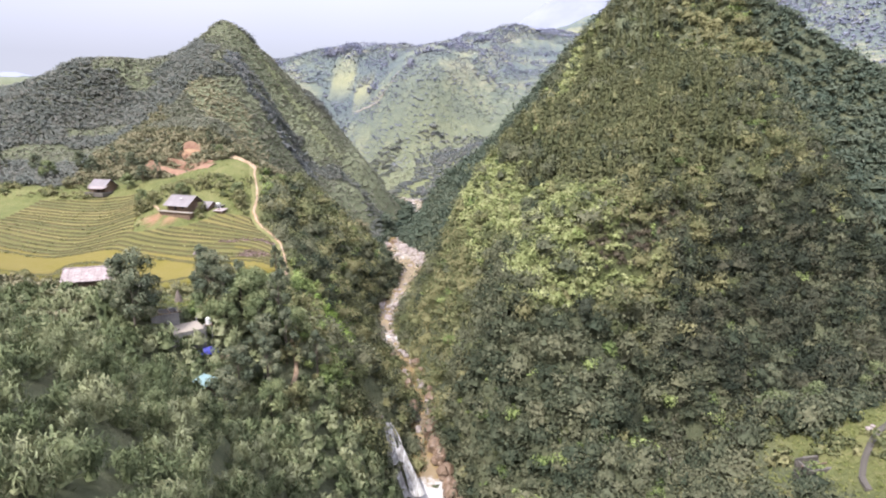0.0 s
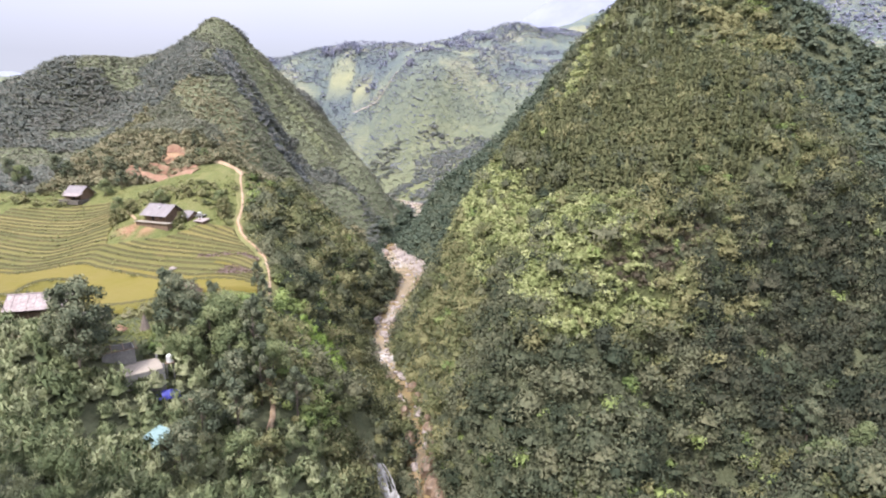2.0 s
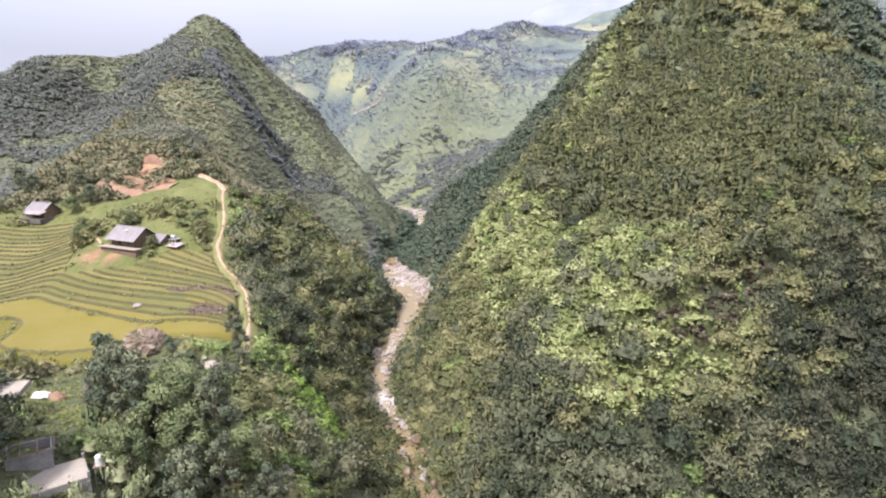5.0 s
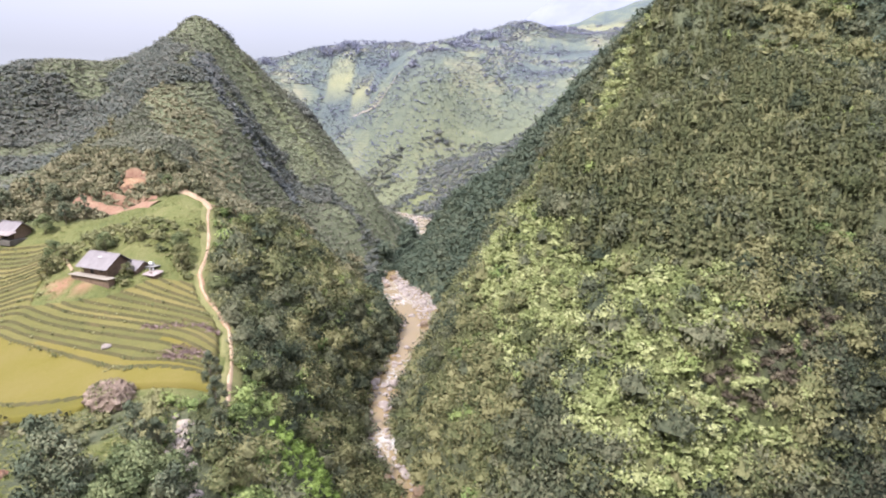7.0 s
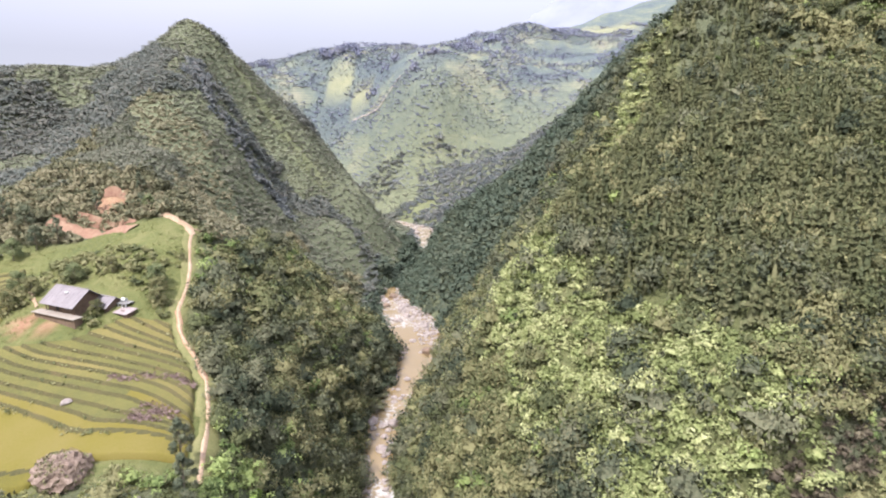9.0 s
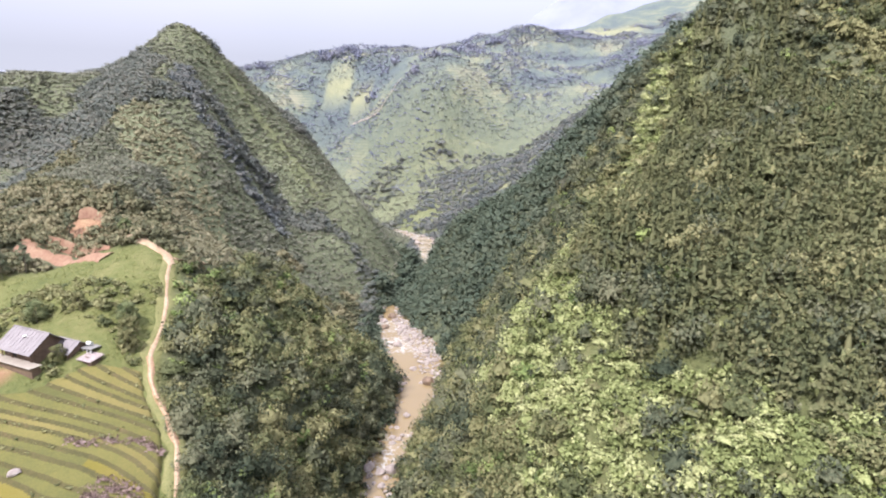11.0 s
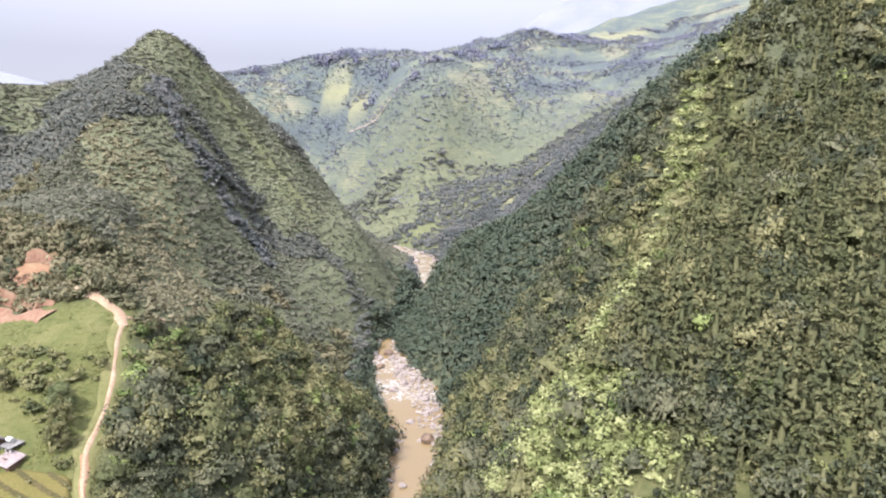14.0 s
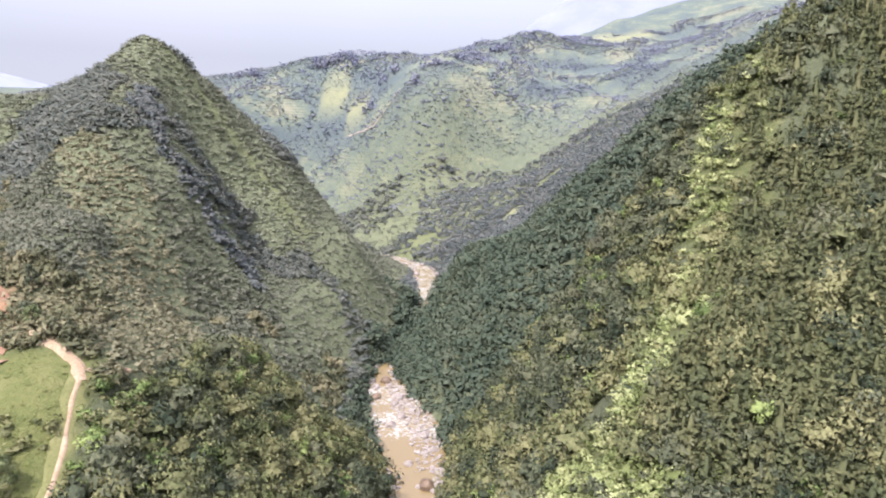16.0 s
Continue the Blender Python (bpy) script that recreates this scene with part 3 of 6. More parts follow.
def finished(v, f, leaf_v, leaf_f, leaf_n, hull_n):
    """Joins a hull and its loose leaves into triangles with their shading directions."""
    tri = np.vstack([f, leaf_f + len(v)])
    return np.vstack([v, leaf_v]), tri, unit(np.vstack([hull_n, leaf_n]))


def shrub_form(rng, leaves, lumps=5, size=0.1, fine=0, soft=0.12, heart=0.74):
    """A lumpy crown of radius about 1, foot at 0: rounded heads of small leaf sprays round a darker closed heart."""
    cs = np.c_[rng.normal(0, 0.42, (lumps, 2)), rng.uniform(0.25, 1.0, lumps)]
    rs = rng.uniform(0.30, 0.54, lumps)
    d, f = HULLS[fine]
    mid = np.array([0, 0, 0.35])
    reach = np.full(len(d), 0.4)
    for c, r in zip(cs - mid, rs):
        b = d @ c
        disc = b * b - c @ c + r * r
        reach = np.maximum(reach, np.where(disc > 0, b + np.sqrt(np.maximum(disc, 0)), 0))
    v = mid + d * (reach * rng.uniform(0.86, 1.1, len(d)))[:, None] * heart
    w = rs ** 2
    i = rng.choice(lumps, leaves, p=w / w.sum())
    o = unit(rng.normal(0, 1, (leaves, 3)) + np.array([0, 0, 0.5]))
    p = cs[i] + o * rs[i][:, None] * rng.uniform(0.72, 1.16, (leaves, 1))
    up = unit(0.55 * unit(p - mid) + o + np.array([0, 0, 0.25]))
    lv, lf = sprays(p, up, size, 0.6, rng, 0.25)
    lift = np.array([0, 0, soft])
    return finished(v, f, lv, lf, np.repeat(up + lift + rng.normal(0, 0.34, (leaves, 3)), 3, 0), d + lift)


BINS = (1.45, 2.1, 2.9)      # crown radii at which the next larger form is taken


def shrub_set(seed, leaf, cover, variants=4, fine=0, soft=0.12):
    """Forms for four sizes of crown, all with leaf sprays of the same true size in metres."""
    sets = []
    for k, r in enumerate((1.15, 1.75, 2.5, 3.5)):
        n = int(cover * 8.2 * r * r / (leaf * leaf))
        sets.append([shrub_form(np.random.default_rng(seed + 10 * k + i), n, 6 + 2 * k, leaf / r, min(fine, 1) if k < 3 else fine, soft) for i in range(variants)])
    return sets


def pine_form(rng, tufts=330):
    """A young pine of height 1: a ragged leaning cone of outstretched needle tufts round a slimmer closed heart."""
    rings, points = 5, 7
    lean = rng.normal(0, 0.03, 2)
    v, f, hn = [], [], []
    for k in range(rings):
        h = 0.04 + 0.74 * k / (rings - 1)
        for a in range(points):
            g = 2 * math.pi * (a + 0.5 * (k % 2)) / points
            r = 0.09 * (1 - h) ** 0.8 * rng.uniform(0.6, 1.1)
            v.append((math.cos(g) * r + lean[0] * h, math.sin(g) * r + lean[1] * h, h + rng.normal(0, 0.02)))
            hn.append((math.cos(g), math.sin(g), 0.4))
    v.append((lean[0], lean[1], 0.82))
    hn.append((0, 0, 1))
    for k in range(rings - 1):
        for a in range(points):
            i, j = k * points + a, k * points + (a + 1) % points
            f += [(i, j, j + points), (i, j + points, i + points)]
    f += [((rings - 1) * points + a, (rings - 1) * points + (a + 1) % points, rings * points) for a in range(points)]
    v, f, hn = np.array(v), np.array(f), np.array(hn)
    boughs = 34      # tufts gather along boughs that shorten upwards
    bh, bg = np.sort(rng.random(boughs) ** 1.2) * 0.86 + 0.04, rng.uniform(0, 2 * math.pi, boughs)
    br = (0.29 * (1 - bh) ** 0.85 + 0.02) * rng.uniform(0.75, 1.15, boughs)
    i, u = rng.integers(0, boughs, tufts), rng.uniform(0.25, 1.05, tufts)
    g = bg[i] + rng.normal(0, 0.22, tufts)
    h = bh[i] + 0.09 * u * (1 - bh[i]) + rng.normal(0, 0.018, tufts)
    r = br[i] * u
    h[:10], r[:10] = rng.uniform(0.88, 1.02, 10), 0.012
    p = np.stack([np.cos(g) * r + lean[0] * h, np.sin(g) * r + lean[1] * h, h], 1)
    d = np.stack([np.cos(g), np.sin(g), 0.2 + 0.5 * u], 1)
    lv, lf = sprays(p, d, 0.04, 0.55, rng, -0.3)
    return finished(v, f, lv, lf, np.repeat(d + rng.normal(0, 0.3, (tufts, 3)), 3, 0), hn)


def bamboo_form(rng, leaves, leaf=0.17, slim=0.25, heart=1.0):
    """Several arching culms hung with narrow drooping leaves over a small dense heart, radius about 1."""
    k = 11
    g0, lean, top = rng.uniform(0, 2 * math.pi, k), rng.uniform(0.2, 0.78, k), rng.uniform(1.1, 1.75, k)
    i, u = rng.integers(0, k, leaves), rng.uniform(0.16, 1, leaves) ** 0.6
    g = g0[i]
    r = lean[i] * u ** 1.8
    p = np.stack([np.cos(g) * r, np.sin(g) * r, top[i] * (u - 0.42 * u ** 4)], 1) + rng.normal(0, 0.11, (leaves, 3)) * (1.2 - 0.4 * u[:, None])
    d = unit(p * np.array([1, 1, 0.9]) - np.array([0, 0, 0.55]) + np.array([0, 0, 0.15]))
    lv, lf = sprays(p, d, leaf, slim, rng, droop=0.7)
    dirs, f = HULLS[0]
    v = np.array([0, 0, 0.15]) + dirs * np.array([0.62, 0.62, 0.75]) * heart * rng.uniform(0.6, 1.2, (len(dirs), 1))
    return finished(v, f, lv, lf, np.repeat(d + rng.normal(0, 0.3, (leaves, 3)), 3, 0), dirs)


def join_plants(name, forms, at, size, tall, tint, mat, rng):
    """One mesh of many plants: each takes one of the forms, turned, scaled and set at its place."""
    vs, fs, ts, ns, k = [], [], [], [], 0
    if isinstance(forms[0], list):
        k0, pick = len(forms[0]), np.searchsorted(BINS, size)
        pick = pick * k0 + rng.integers(0, k0, len(at))
        forms = [f for group in forms for f in group]
    else:
        pick = rng.integers(0, len(forms), len(at))
    turn = rng.uniform(0, 2 * math.pi, len(at))
    for i, (fv, ff, fn) in enumerate(forms):
        m = np.where(pick == i)[0]
        if not len(m):
            continue
        c, s = np.cos(turn[m])[:, None], np.sin(turn[m])[:, None]

        def turned(w, wide, high):
            return np.stack([(w[None, :, 0] * c - w[None, :, 1] * s) * wide, (w[None, :, 0] * s + w[None, :, 1] * c) * wide, w[None, :, 2] * high + 0 * c], 2)
        vs.append((turned(fv, size[m][:, None], tall[m][:, None]) + at[m][:, None]).reshape(-1, 3))
        ns.append(turned(fn, 1.0, 1.0).reshape(-1, 3))
        fs.append((ff[None] + (np.arange(len(m)) * len(fv))[:, None, None]).reshape(-1, 3) + k)
        ts.append(np.repeat(tint[m], len(fv)))
        k += len(m) * len(fv)
    return raw_mesh(name, np.vstack(vs), np.vstack(fs), mat, True, np.concatenate(ts), normals=np.vstack(ns))


def scatter(x0, x1, y0, y1, spacing, rng):
    """Jittered places on a rectangle of the plan."""
    xs, ys = np.meshgrid(np.arange(x0, x1, spacing), np.arange(y0, y1, spacing))
    p = np.stack([xs.ravel(), ys.ravel()], 1)
    return p + rng.uniform(-0.5, 0.5, p.shape) * spacing


def faces_gorge(x, y, z):
    """False on the far sides of the hills."""
    e = 3.0
    gx_, gy_ = (land(x + e, y) - land(x - e, y)) / (2 * e), (land(x, y + e) - land(x, y - e)) / (2 * e)
    return -gx_ * (0 - x) - gy_ * (60 - y) + (105 - z) > -6


def steepness(x, y):
    e = 2.0
    return np.hypot(land(x + e, y) - land(x - e, y), land(x, y + e) - land(x, y - e)) / (2 * e)


def bare(x, y):
    """Where nothing tall grows: water, fields, paths, yards."""
    d, r = near_line(x, y, RIVER_LINE)
    b = ((d < r[:, 3] + 0.4) & ((r[:, 1] < 348) | (r[:, 1] > 418))) | (field_mask(x, y) < 0.5)
    for line, w in CLEAR_LINES:
        b |= near_line(x, y, line)[0] < w
    for cx, cy, cr in CLEARINGS:
        b |= np.hypot(x - cx, y - cy) < cr
    return b


STREAM = [(-46.7, 144, 20.6), (-45.4, 139, 20.0), (-41, 131.5, 20.6), (-36, 121.5, 20.4), (-31, 124, 14), (-27.2, 124.5, 11.6), (-24.6, 120, 9.4), (-19.5, 124, 1), (-15.5, 126, -5)]
CLEAR_LINES = [(resample([(*q, 0) for q in GRASS_RIDGE], 3.0), 1.3), (resample([(-17, 129, 0), (-14, 126, 0), (-8, 115, 0)], 1.0), 3.3), (resample([(*q, 0) for q in PATH], 2.0), 1.6), (resample(STREAM[:5], 2.0), 3.0), (resample([(-31, 110.5, 0), (-28.5, 106, 0), (-29.5, 102, 0)], 1.0), 1.0),
               (resample([(57.9, 70.9, 0), (63.2, 78, 0), (69.8, 83.4, 0), (80, 92, 0)], 2.0), 1.5), (resample([(-121, 240, 0), (-106, 234, 0), (-88, 224, 0)], 2.0), 3.0)]
CLEARINGS = [(-71, 115, 7.0), (-47.6, 100.4, 3.5), (-51, 101.5, 3.6), (-56, 116, 6), (-58, 136, 7), (-70, 134, 8), (-52, 127, 4), (-65, 122, 6), (-39.6, 89, 2.6), (-88, 195, 9), (-77, 195, 7), (-132, 225, 7), (-107, 248, 5), (-60, 146, 6), (-61.5, 128, 9), (-52, 108, 4),
             (56, 79, 4), (62, 72, 6), (70, 78, 5), (-22, 543, 9), (38, 502, 7), (62, 507, 9), (43, 112, 4.5), (57, 118, 2.2), (-97, 231, 3)]


def open_to_valley(x, y):
    """The part of the slopes that faces the gorge."""
    return np.abs(x) < 0.84 * y + 18


px, py = np.vstack([scatter(-64, 125, 55, 285, 1.5, RNG), scatter(4, 60, 122, 205, 1.5, RNG), scatter(-78, -64, 190, 226, 1.5, RNG)]).T
pz = land(px, py)
steep = steepness(px, py)
bamboo = (px < -9 + 4 * value_noise(px, py, 15, 21)) & (py < 108 + 6 * value_noise(px, py, 11, 22))
keep = ~bare(px, py) & open_to_valley(px, py) & faces_gorge(px, py, pz) & ~bamboo & ~((px > 100) & (py < 120)) & ((py > 60) | (px > 20))
keep &= RNG.random(len(px)) < np.clip(0.48 + 0.28 * steep, 0.48, 1.0)      # as many per square metre of the slope itself
keep &= ~((py > 190) & (RNG.random(len(px)) < 0.12))
keep &= ~((px > 50) & (py < 90 + 4 * value_noise(px, py, 9, 100)) & (RNG.random(len(px)) < 0.9))
px, py, pz = px[keep], py[keep], pz[keep]
pine, yel = pine_zone(px, py, pz), yellow_zone(px, py, pz)
among = pine & (RNG.random(len(px)) < 0.55)
pine &= ~among
yel &= ~among | (RNG.random(len(px)) < 0.15)
yel &= ~pine & (RNG.random(len(px)) < 0.88)
# dark plants by noise, gathered right and low to paint the shade there
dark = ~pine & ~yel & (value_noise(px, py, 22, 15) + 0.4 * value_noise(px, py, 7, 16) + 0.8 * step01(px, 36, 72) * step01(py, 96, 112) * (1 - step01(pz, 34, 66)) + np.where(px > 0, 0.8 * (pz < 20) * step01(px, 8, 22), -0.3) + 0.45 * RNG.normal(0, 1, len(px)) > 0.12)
# most on the right take the shade-coloured leaves
in_shade = dark & (px > 44 + 16 * value_noise(px, py, 16, 23) + 14 * RNG.normal(0, 1, len(px))) & (pz < 46 + 10 * value_noise(px, py, 11, 101) + 6 * RNG.normal(0, 1, len(px))) & (py > 94) & (RNG.random(len(px)) < 0.7)
dark &= ~in_shade
lime = lime_zone(px, py)
crag = (near_line(px, py, resample([(*q, 0) for q in CRAG], 2.0))[0] < 2.6 + 1.6 * value_noise(px, py, 4, 99)) & (RNG.random(len(px)) < 0.75)
yel &= ~crag
dark &= ~lime & ~crag
in_shade &= ~crag
open_floor = among & (RNG.random(len(px)) < 0.5)      # gaps between the pines
dark &= ~open_floor
rest = ~pine & ~yel & ~dark & ~in_shade & ~open_floor & ~lime & ~crag
fresh = rest & (px < -4) & (pz > 3 + 5 * value_noise(px, py, 13, 24)) & (RNG.random(len(px)) < np.where(py > 175, 0.25, 0.7))
fresh |= (rest | dark) & (px > 0) & (RNG.random(len(px)) < 0.085)
rest &= ~fresh
dark &= ~fresh
lime &= ~pine & ~yel & ~in_shade
crag &= ~pine
forms = shrub_set(0, 0.28, 0.42)
simple = shrub_set(200, 0.38, 0.44)
pines = [pine_form(np.random.default_rng(i)) for i in range(5)]


def sow(name, m, fm, lo, hi, high, mat, label, skew=1.0, far_forms=None, near=198):
    """Sows one kind of plant on the marked places; past a line of the plan the simpler forms serve."""
    k = int(m.sum())
    s = (lo + (hi - lo) * RNG.random(k) ** (1.6 * skew)) * (1 + 0.0022 * np.maximum(0, py[m] - 300))
    at = np.stack([px[m], py[m], pz[m] - 0.3 * s], 1)
    tall, tint = s * high * RNG.uniform(0.8, 1.25, k), RNG.random(k)
    if far_forms is None:
        return tagged(new(name, join_plants(name, fm, at, s, tall, tint, mat, RNG)), label, "shrubs", kind="stuff")
    c = at[:, 1] > near
    for q, use in ((c, far_forms), (~c, fm)):
        if q.any():
            tagged(new(name, join_plants(name, use, at[q], s[q], tall[q], tint[q], mat, RNG)), label, "shrubs", kind="stuff")


sow("slope_shrubs", rest, forms, 1.0, 3.9, 1.12, LEAF_MIXED, "mixed green shrubs and small trees covering the slopes", 1.5, simple)
sow("green_shrubs", fresh, forms, 0.9, 2.9, 0.95, LEAF_FRESH, "fresh green bushes on the slope below the path", 1.4, simple)
sow("evergreen_thicket", in_shade, forms, 1.0, 4.2, 1.25, LEAF_SHADED, "thicket on the lower slope, shade put into its leaf colour", 1.5, simple)
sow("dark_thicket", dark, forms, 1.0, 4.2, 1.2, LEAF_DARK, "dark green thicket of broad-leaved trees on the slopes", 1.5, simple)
sow("bright_shrubs", yel, forms, 1.0, 2.3, 0.85, LEAF_YELLOW, "yellow-green shrubs on the hillside, a sun patch in their colour", 1.0, simple)
px[pine] += RNG.normal(0, 0.6, pine.sum())
py[pine] += RNG.normal(0, 0.6, pine.sum())
pz[pine] = land(px[pine], py[pine])
sow("lime_bushes", lime, forms, 0.9, 2.0, 0.85, LEAF_LIME, "vivid lime-green bushes on the bank of the side stream")
sow("crag_growth", crag, forms, 0.8, 1.7, 0.8, LEAF_CRAG, "dry dark brown growth hanging on the crag")
k = int(pine.sum())
hgt = 3.6 + 4.0 * RNG.random(k)
tagged(new("young_pines", join_plants("young_pines", pines, np.stack([px[pine], py[pine], pz[pine] - 0.4], 1), hgt * RNG.uniform(1.0, 1.4, k), hgt, RNG.random(k), LEAF_PINE, RNG)),
       "close plantation of young dark green pines", "pines", kind="stuff")

# bamboo thicket on the near slope
px, py = scatter(-75, 4, 14, 116, 2.35, RNG).T
pz = land(px, py)
keep = (px < -8 + 4 * value_noise(px, py, 15, 21)) & (py < 110 + 6 * value_noise(px, py, 11, 22)) & ~bare(px, py) & (np.hypot(px, py - 14) > 9)
px, py, pz = px[keep], py[keep], pz[keep]
close = np.hypot(px, py) < 66
clumps = [bamboo_form(np.random.default_rng(40 + i), 250, 0.165, 0.28) for i in range(5)]
sow("bamboo_thicket", ~close, clumps, 1.7, 3.0, 1.35, LEAF_BAMBOO, "dense feathery bamboo thicket on the near slope")
clumps = [bamboo_form(np.random.default_rng(60 + i), 780, 0.095, 0.21, 0.45) for i in range(5)]
sow("bamboo_grove", close, clumps, 1.5, 3.1, 1.3, LEAF_BAMBOO, "arching light green bamboo with narrow leaves")

# the peak, its flanks and the back of the gorge
coarse = shrub_set(300, 0.64, 0.5, soft=0.8)
low = shrub_set(340, 0.62, 0.45, soft=1.2)
tuft = [shrub_form(np.random.default_rng(20 + i), 15, 6, 0.24, 0, 0.6) for i in range(8)]
plan = np.vstack([scatter(-280, -64, 226, 432, 1.5, RNG), scatter(-64, 120, 285, 520, 2.2, RNG), scatter(-200, 200, 520, 640, 4.0, RNG), scatter(-200, -64, 432, 520, 3.5, RNG), scatter(-180, -64, 20, 146, 2.8, RNG), scatter(123, 190, 110, 300, 2.8, RNG), scatter(-330, -205, 146, 226, 3.0, RNG)])
px, py = plan.T
pz = land(px, py)
keep = ~bare(px, py) & open_to_valley(px, py) & faces_gorge(px, py, pz)
px, py, pz = px[keep], py[keep], pz[keep]
scrub = (value_noise(px, py, 30, 17) + 0.6 * value_noise(px, py, 11, 18) > 0.0) & (py > 260) & (px < -30)
near_flank = (px > -150) & (px < -40) & (py < 318 + 8 * value_noise(px, py, 12, 25))
medium = shrub_set(400, 0.48, 0.62)
def by_line(rows):
    return near_line(px, py, resample([(*q, 0) for q in rows], 3.0))[0]


ragged = 5 * value_noise(px, py, 9, 93) + 2.5 * value_noise(px, py, 3.5, 94)
gully = (by_line(DARK_GULLY) < 4 + 0.8 * ragged) & (py > 300)
pale = (by_line(PALE_BAND[:5]) < 9 + ragged) & ~gully & (px < -76)
warm = (by_line(WARM_RIDGE) < 9 + ragged) & ~gully & ~pale
sow("flank_bushes", near_flank & ~scrub & ~warm, medium, 1.1, 2.8, 0.95, LEAF_FLANK, "mixed green bushes on the flank of the pointed hill", 1.2)
sow("flank_scrub", near_flank & scrub & ~warm, medium, 0.9, 2.1, 0.75, LEAF_OLIVE, "dry olive scrub on the flank of the pointed hill", 1.2)
sow("ridge_scrub", warm, low, 0.7, 1.7, 0.75, LEAF_WARM, "yellowish scrub along the spur of the pointed hill", 1.2)
sow("hill_grass", pale, low, 0.7, 1.4, 0.45, LEAF_PALE, "pale green grass down the open face of the pointed hill")
rest = ~near_flank & ~warm & ~pale
scrub &= rest & ~gully
on_peak = rest & ~scrub & (px < -38) & (py > 226)
wooded = rest & ~scrub & ~on_peak & (py < 440)
sow("peak_woods", on_peak & gully, coarse, 1.5, 2.8, 0.75, LEAF_MIDWAY_HAZED, "dark green woods in the gully of the pointed hill")
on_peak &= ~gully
sow("peak_woods", on_peak, coarse, 1.4, 2.8, 0.65, LEAF_PEAK_HAZED, "low green woods on the sides of the pointed hill")
sow("peak_scrub", scrub, low, 0.8, 1.6, 0.5, LEAF_OLIVE, "low olive scrub on the flanks of the pointed hill")
sow("valley_trees", wooded, coarse, 1.6, 3.8, 0.85, LEAF_VALLEY, "dark green trees and bushes on the valley sides")
sow("upper_valley_trees", rest & ~on_peak & ~scrub & ~gully & (py >= 440), coarse, 1.2, 2.6, 0.7, LEAF_MIDWAY_HAZED, "green trees and bushes along the upper valley")
tiny = [shrub_form(np.random.default_rng(70 + i), 12, 5, 0.26, 0, 1.5) for i in range(6)]
px, py = scatter(-420, 400, 600, 1000, 3.1, RNG).T
open_farm = np.zeros(len(px), bool)
for cx, cy, ra, rb in FARMED:
    open_farm |= np.hypot((px - cx) / ra / 1.5, (py - cy) / rb / 0.55) < 0.95
px, py = px[~open_farm], py[~open_farm]
wood = value_noise(px, py, 60, 19) + 0.7 * value_noise(px, py, 20, 20) + 0.35 * value_noise(px, py, 8, 96)
keep = RNG.random(len(px)) < np.where(wood > 0.0, 0.97, 0.85)
px, py, wood = px[keep], py[keep], wood[keep]
pz = land(px, py)
keep = faces_gorge(px, py, pz)
px, py, pz, wood = px[keep], py[keep], pz[keep], wood[keep]
sow("far_trees", wood > 0.0, tiny, 0.8, 2.2, 0.55, LEAF_FAR_HAZED, "hazy trees and bushes on the far valley slopes")
sow("far_scrub", wood <= 0.0, tiny, 0.7, 1.6, 0.5, LEAF_HAZE, "low scrub on the far open slopes, paled by painted haze")
# copses and single trees along the far skyline
cx_, cy_ = [], []
for x, y, n, r in ((-154, 818, 9, 9), (-138, 818, 8, 8), (-120, 808, 5, 4), (-70, 773, 9, 5), (-37, 712, 7, 4), (-21, 738, 6, 5), (3, 761, 5, 7), (20, 796, 6, 7), (-242, 820, 6, 9), (-219, 812, 7, 10), (51, 815, 12, 14), (-90, 740, 5, 10)):
    cx_.append(x + RNG.normal(0, r, n))
    cy_.append(y + RNG.normal(0, 4, n))
px, py = np.concatenate(cx_), np.concatenate(cy_)
pz = land(px, py)
sow("skyline_trees", np.full(len(px), True), [shrub_form(np.random.default_rng(80 + i), 60, 6, 0.2, 0, 0.6) for i in range(4)], 1.6, 2.8, 1.35, LEAF_FAR_HAZED, "hazy trees in copses along the far ridge")
px, py = scatter(185, 470, 270, 600, 4.2, RNG).T
pz = land(px, py)
sow("hill_forest", np.full(len(px), True), tiny, 1.6, 3.2, 0.8, LEAF_FAR_HAZED, "hazy forest on the hill behind the slope")

# rough grass and bushes on the foot of the slope across the river
px, py = np.vstack([scatter(44, 104, 62, 100, 0.9, RNG), scatter(-82, -43, 99, 148, 0.9, RNG)]).T
keep = np.where(px < 0, (near_line(px, py, CLEAR_LINES[3][0])[0] > 2.4) & (np.hypot(px + 71, py - 115) > 6.5), (near_line(px, py, CLEAR_LINES[5][0])[0] > 1.0) & (np.hypot(px - 56, py - 79) > 2.6) & (px > 46 + 0.25 * np.abs(py - 80)))
px, py = px[keep], py[keep]
pz = land(px, py)
bushy = value_noise(px, py, 5, 91) + 0.7 * value_noise(px, py, 2.2, 92) > 0.35
sow("slope_grass", ~bushy, tuft, 0.4, 0.95, 0.6, LEAF_GRASS, "rough grass on the foot of the slope")
bushy &= RNG.random(len(px)) < np.where(px < 0, 0.10, 0.35)
sow("slope_bushes", bushy, simple, 0.7, 2.0, 1.0, LEAF_MIXED, "green bushes among the grass of the lower slope")

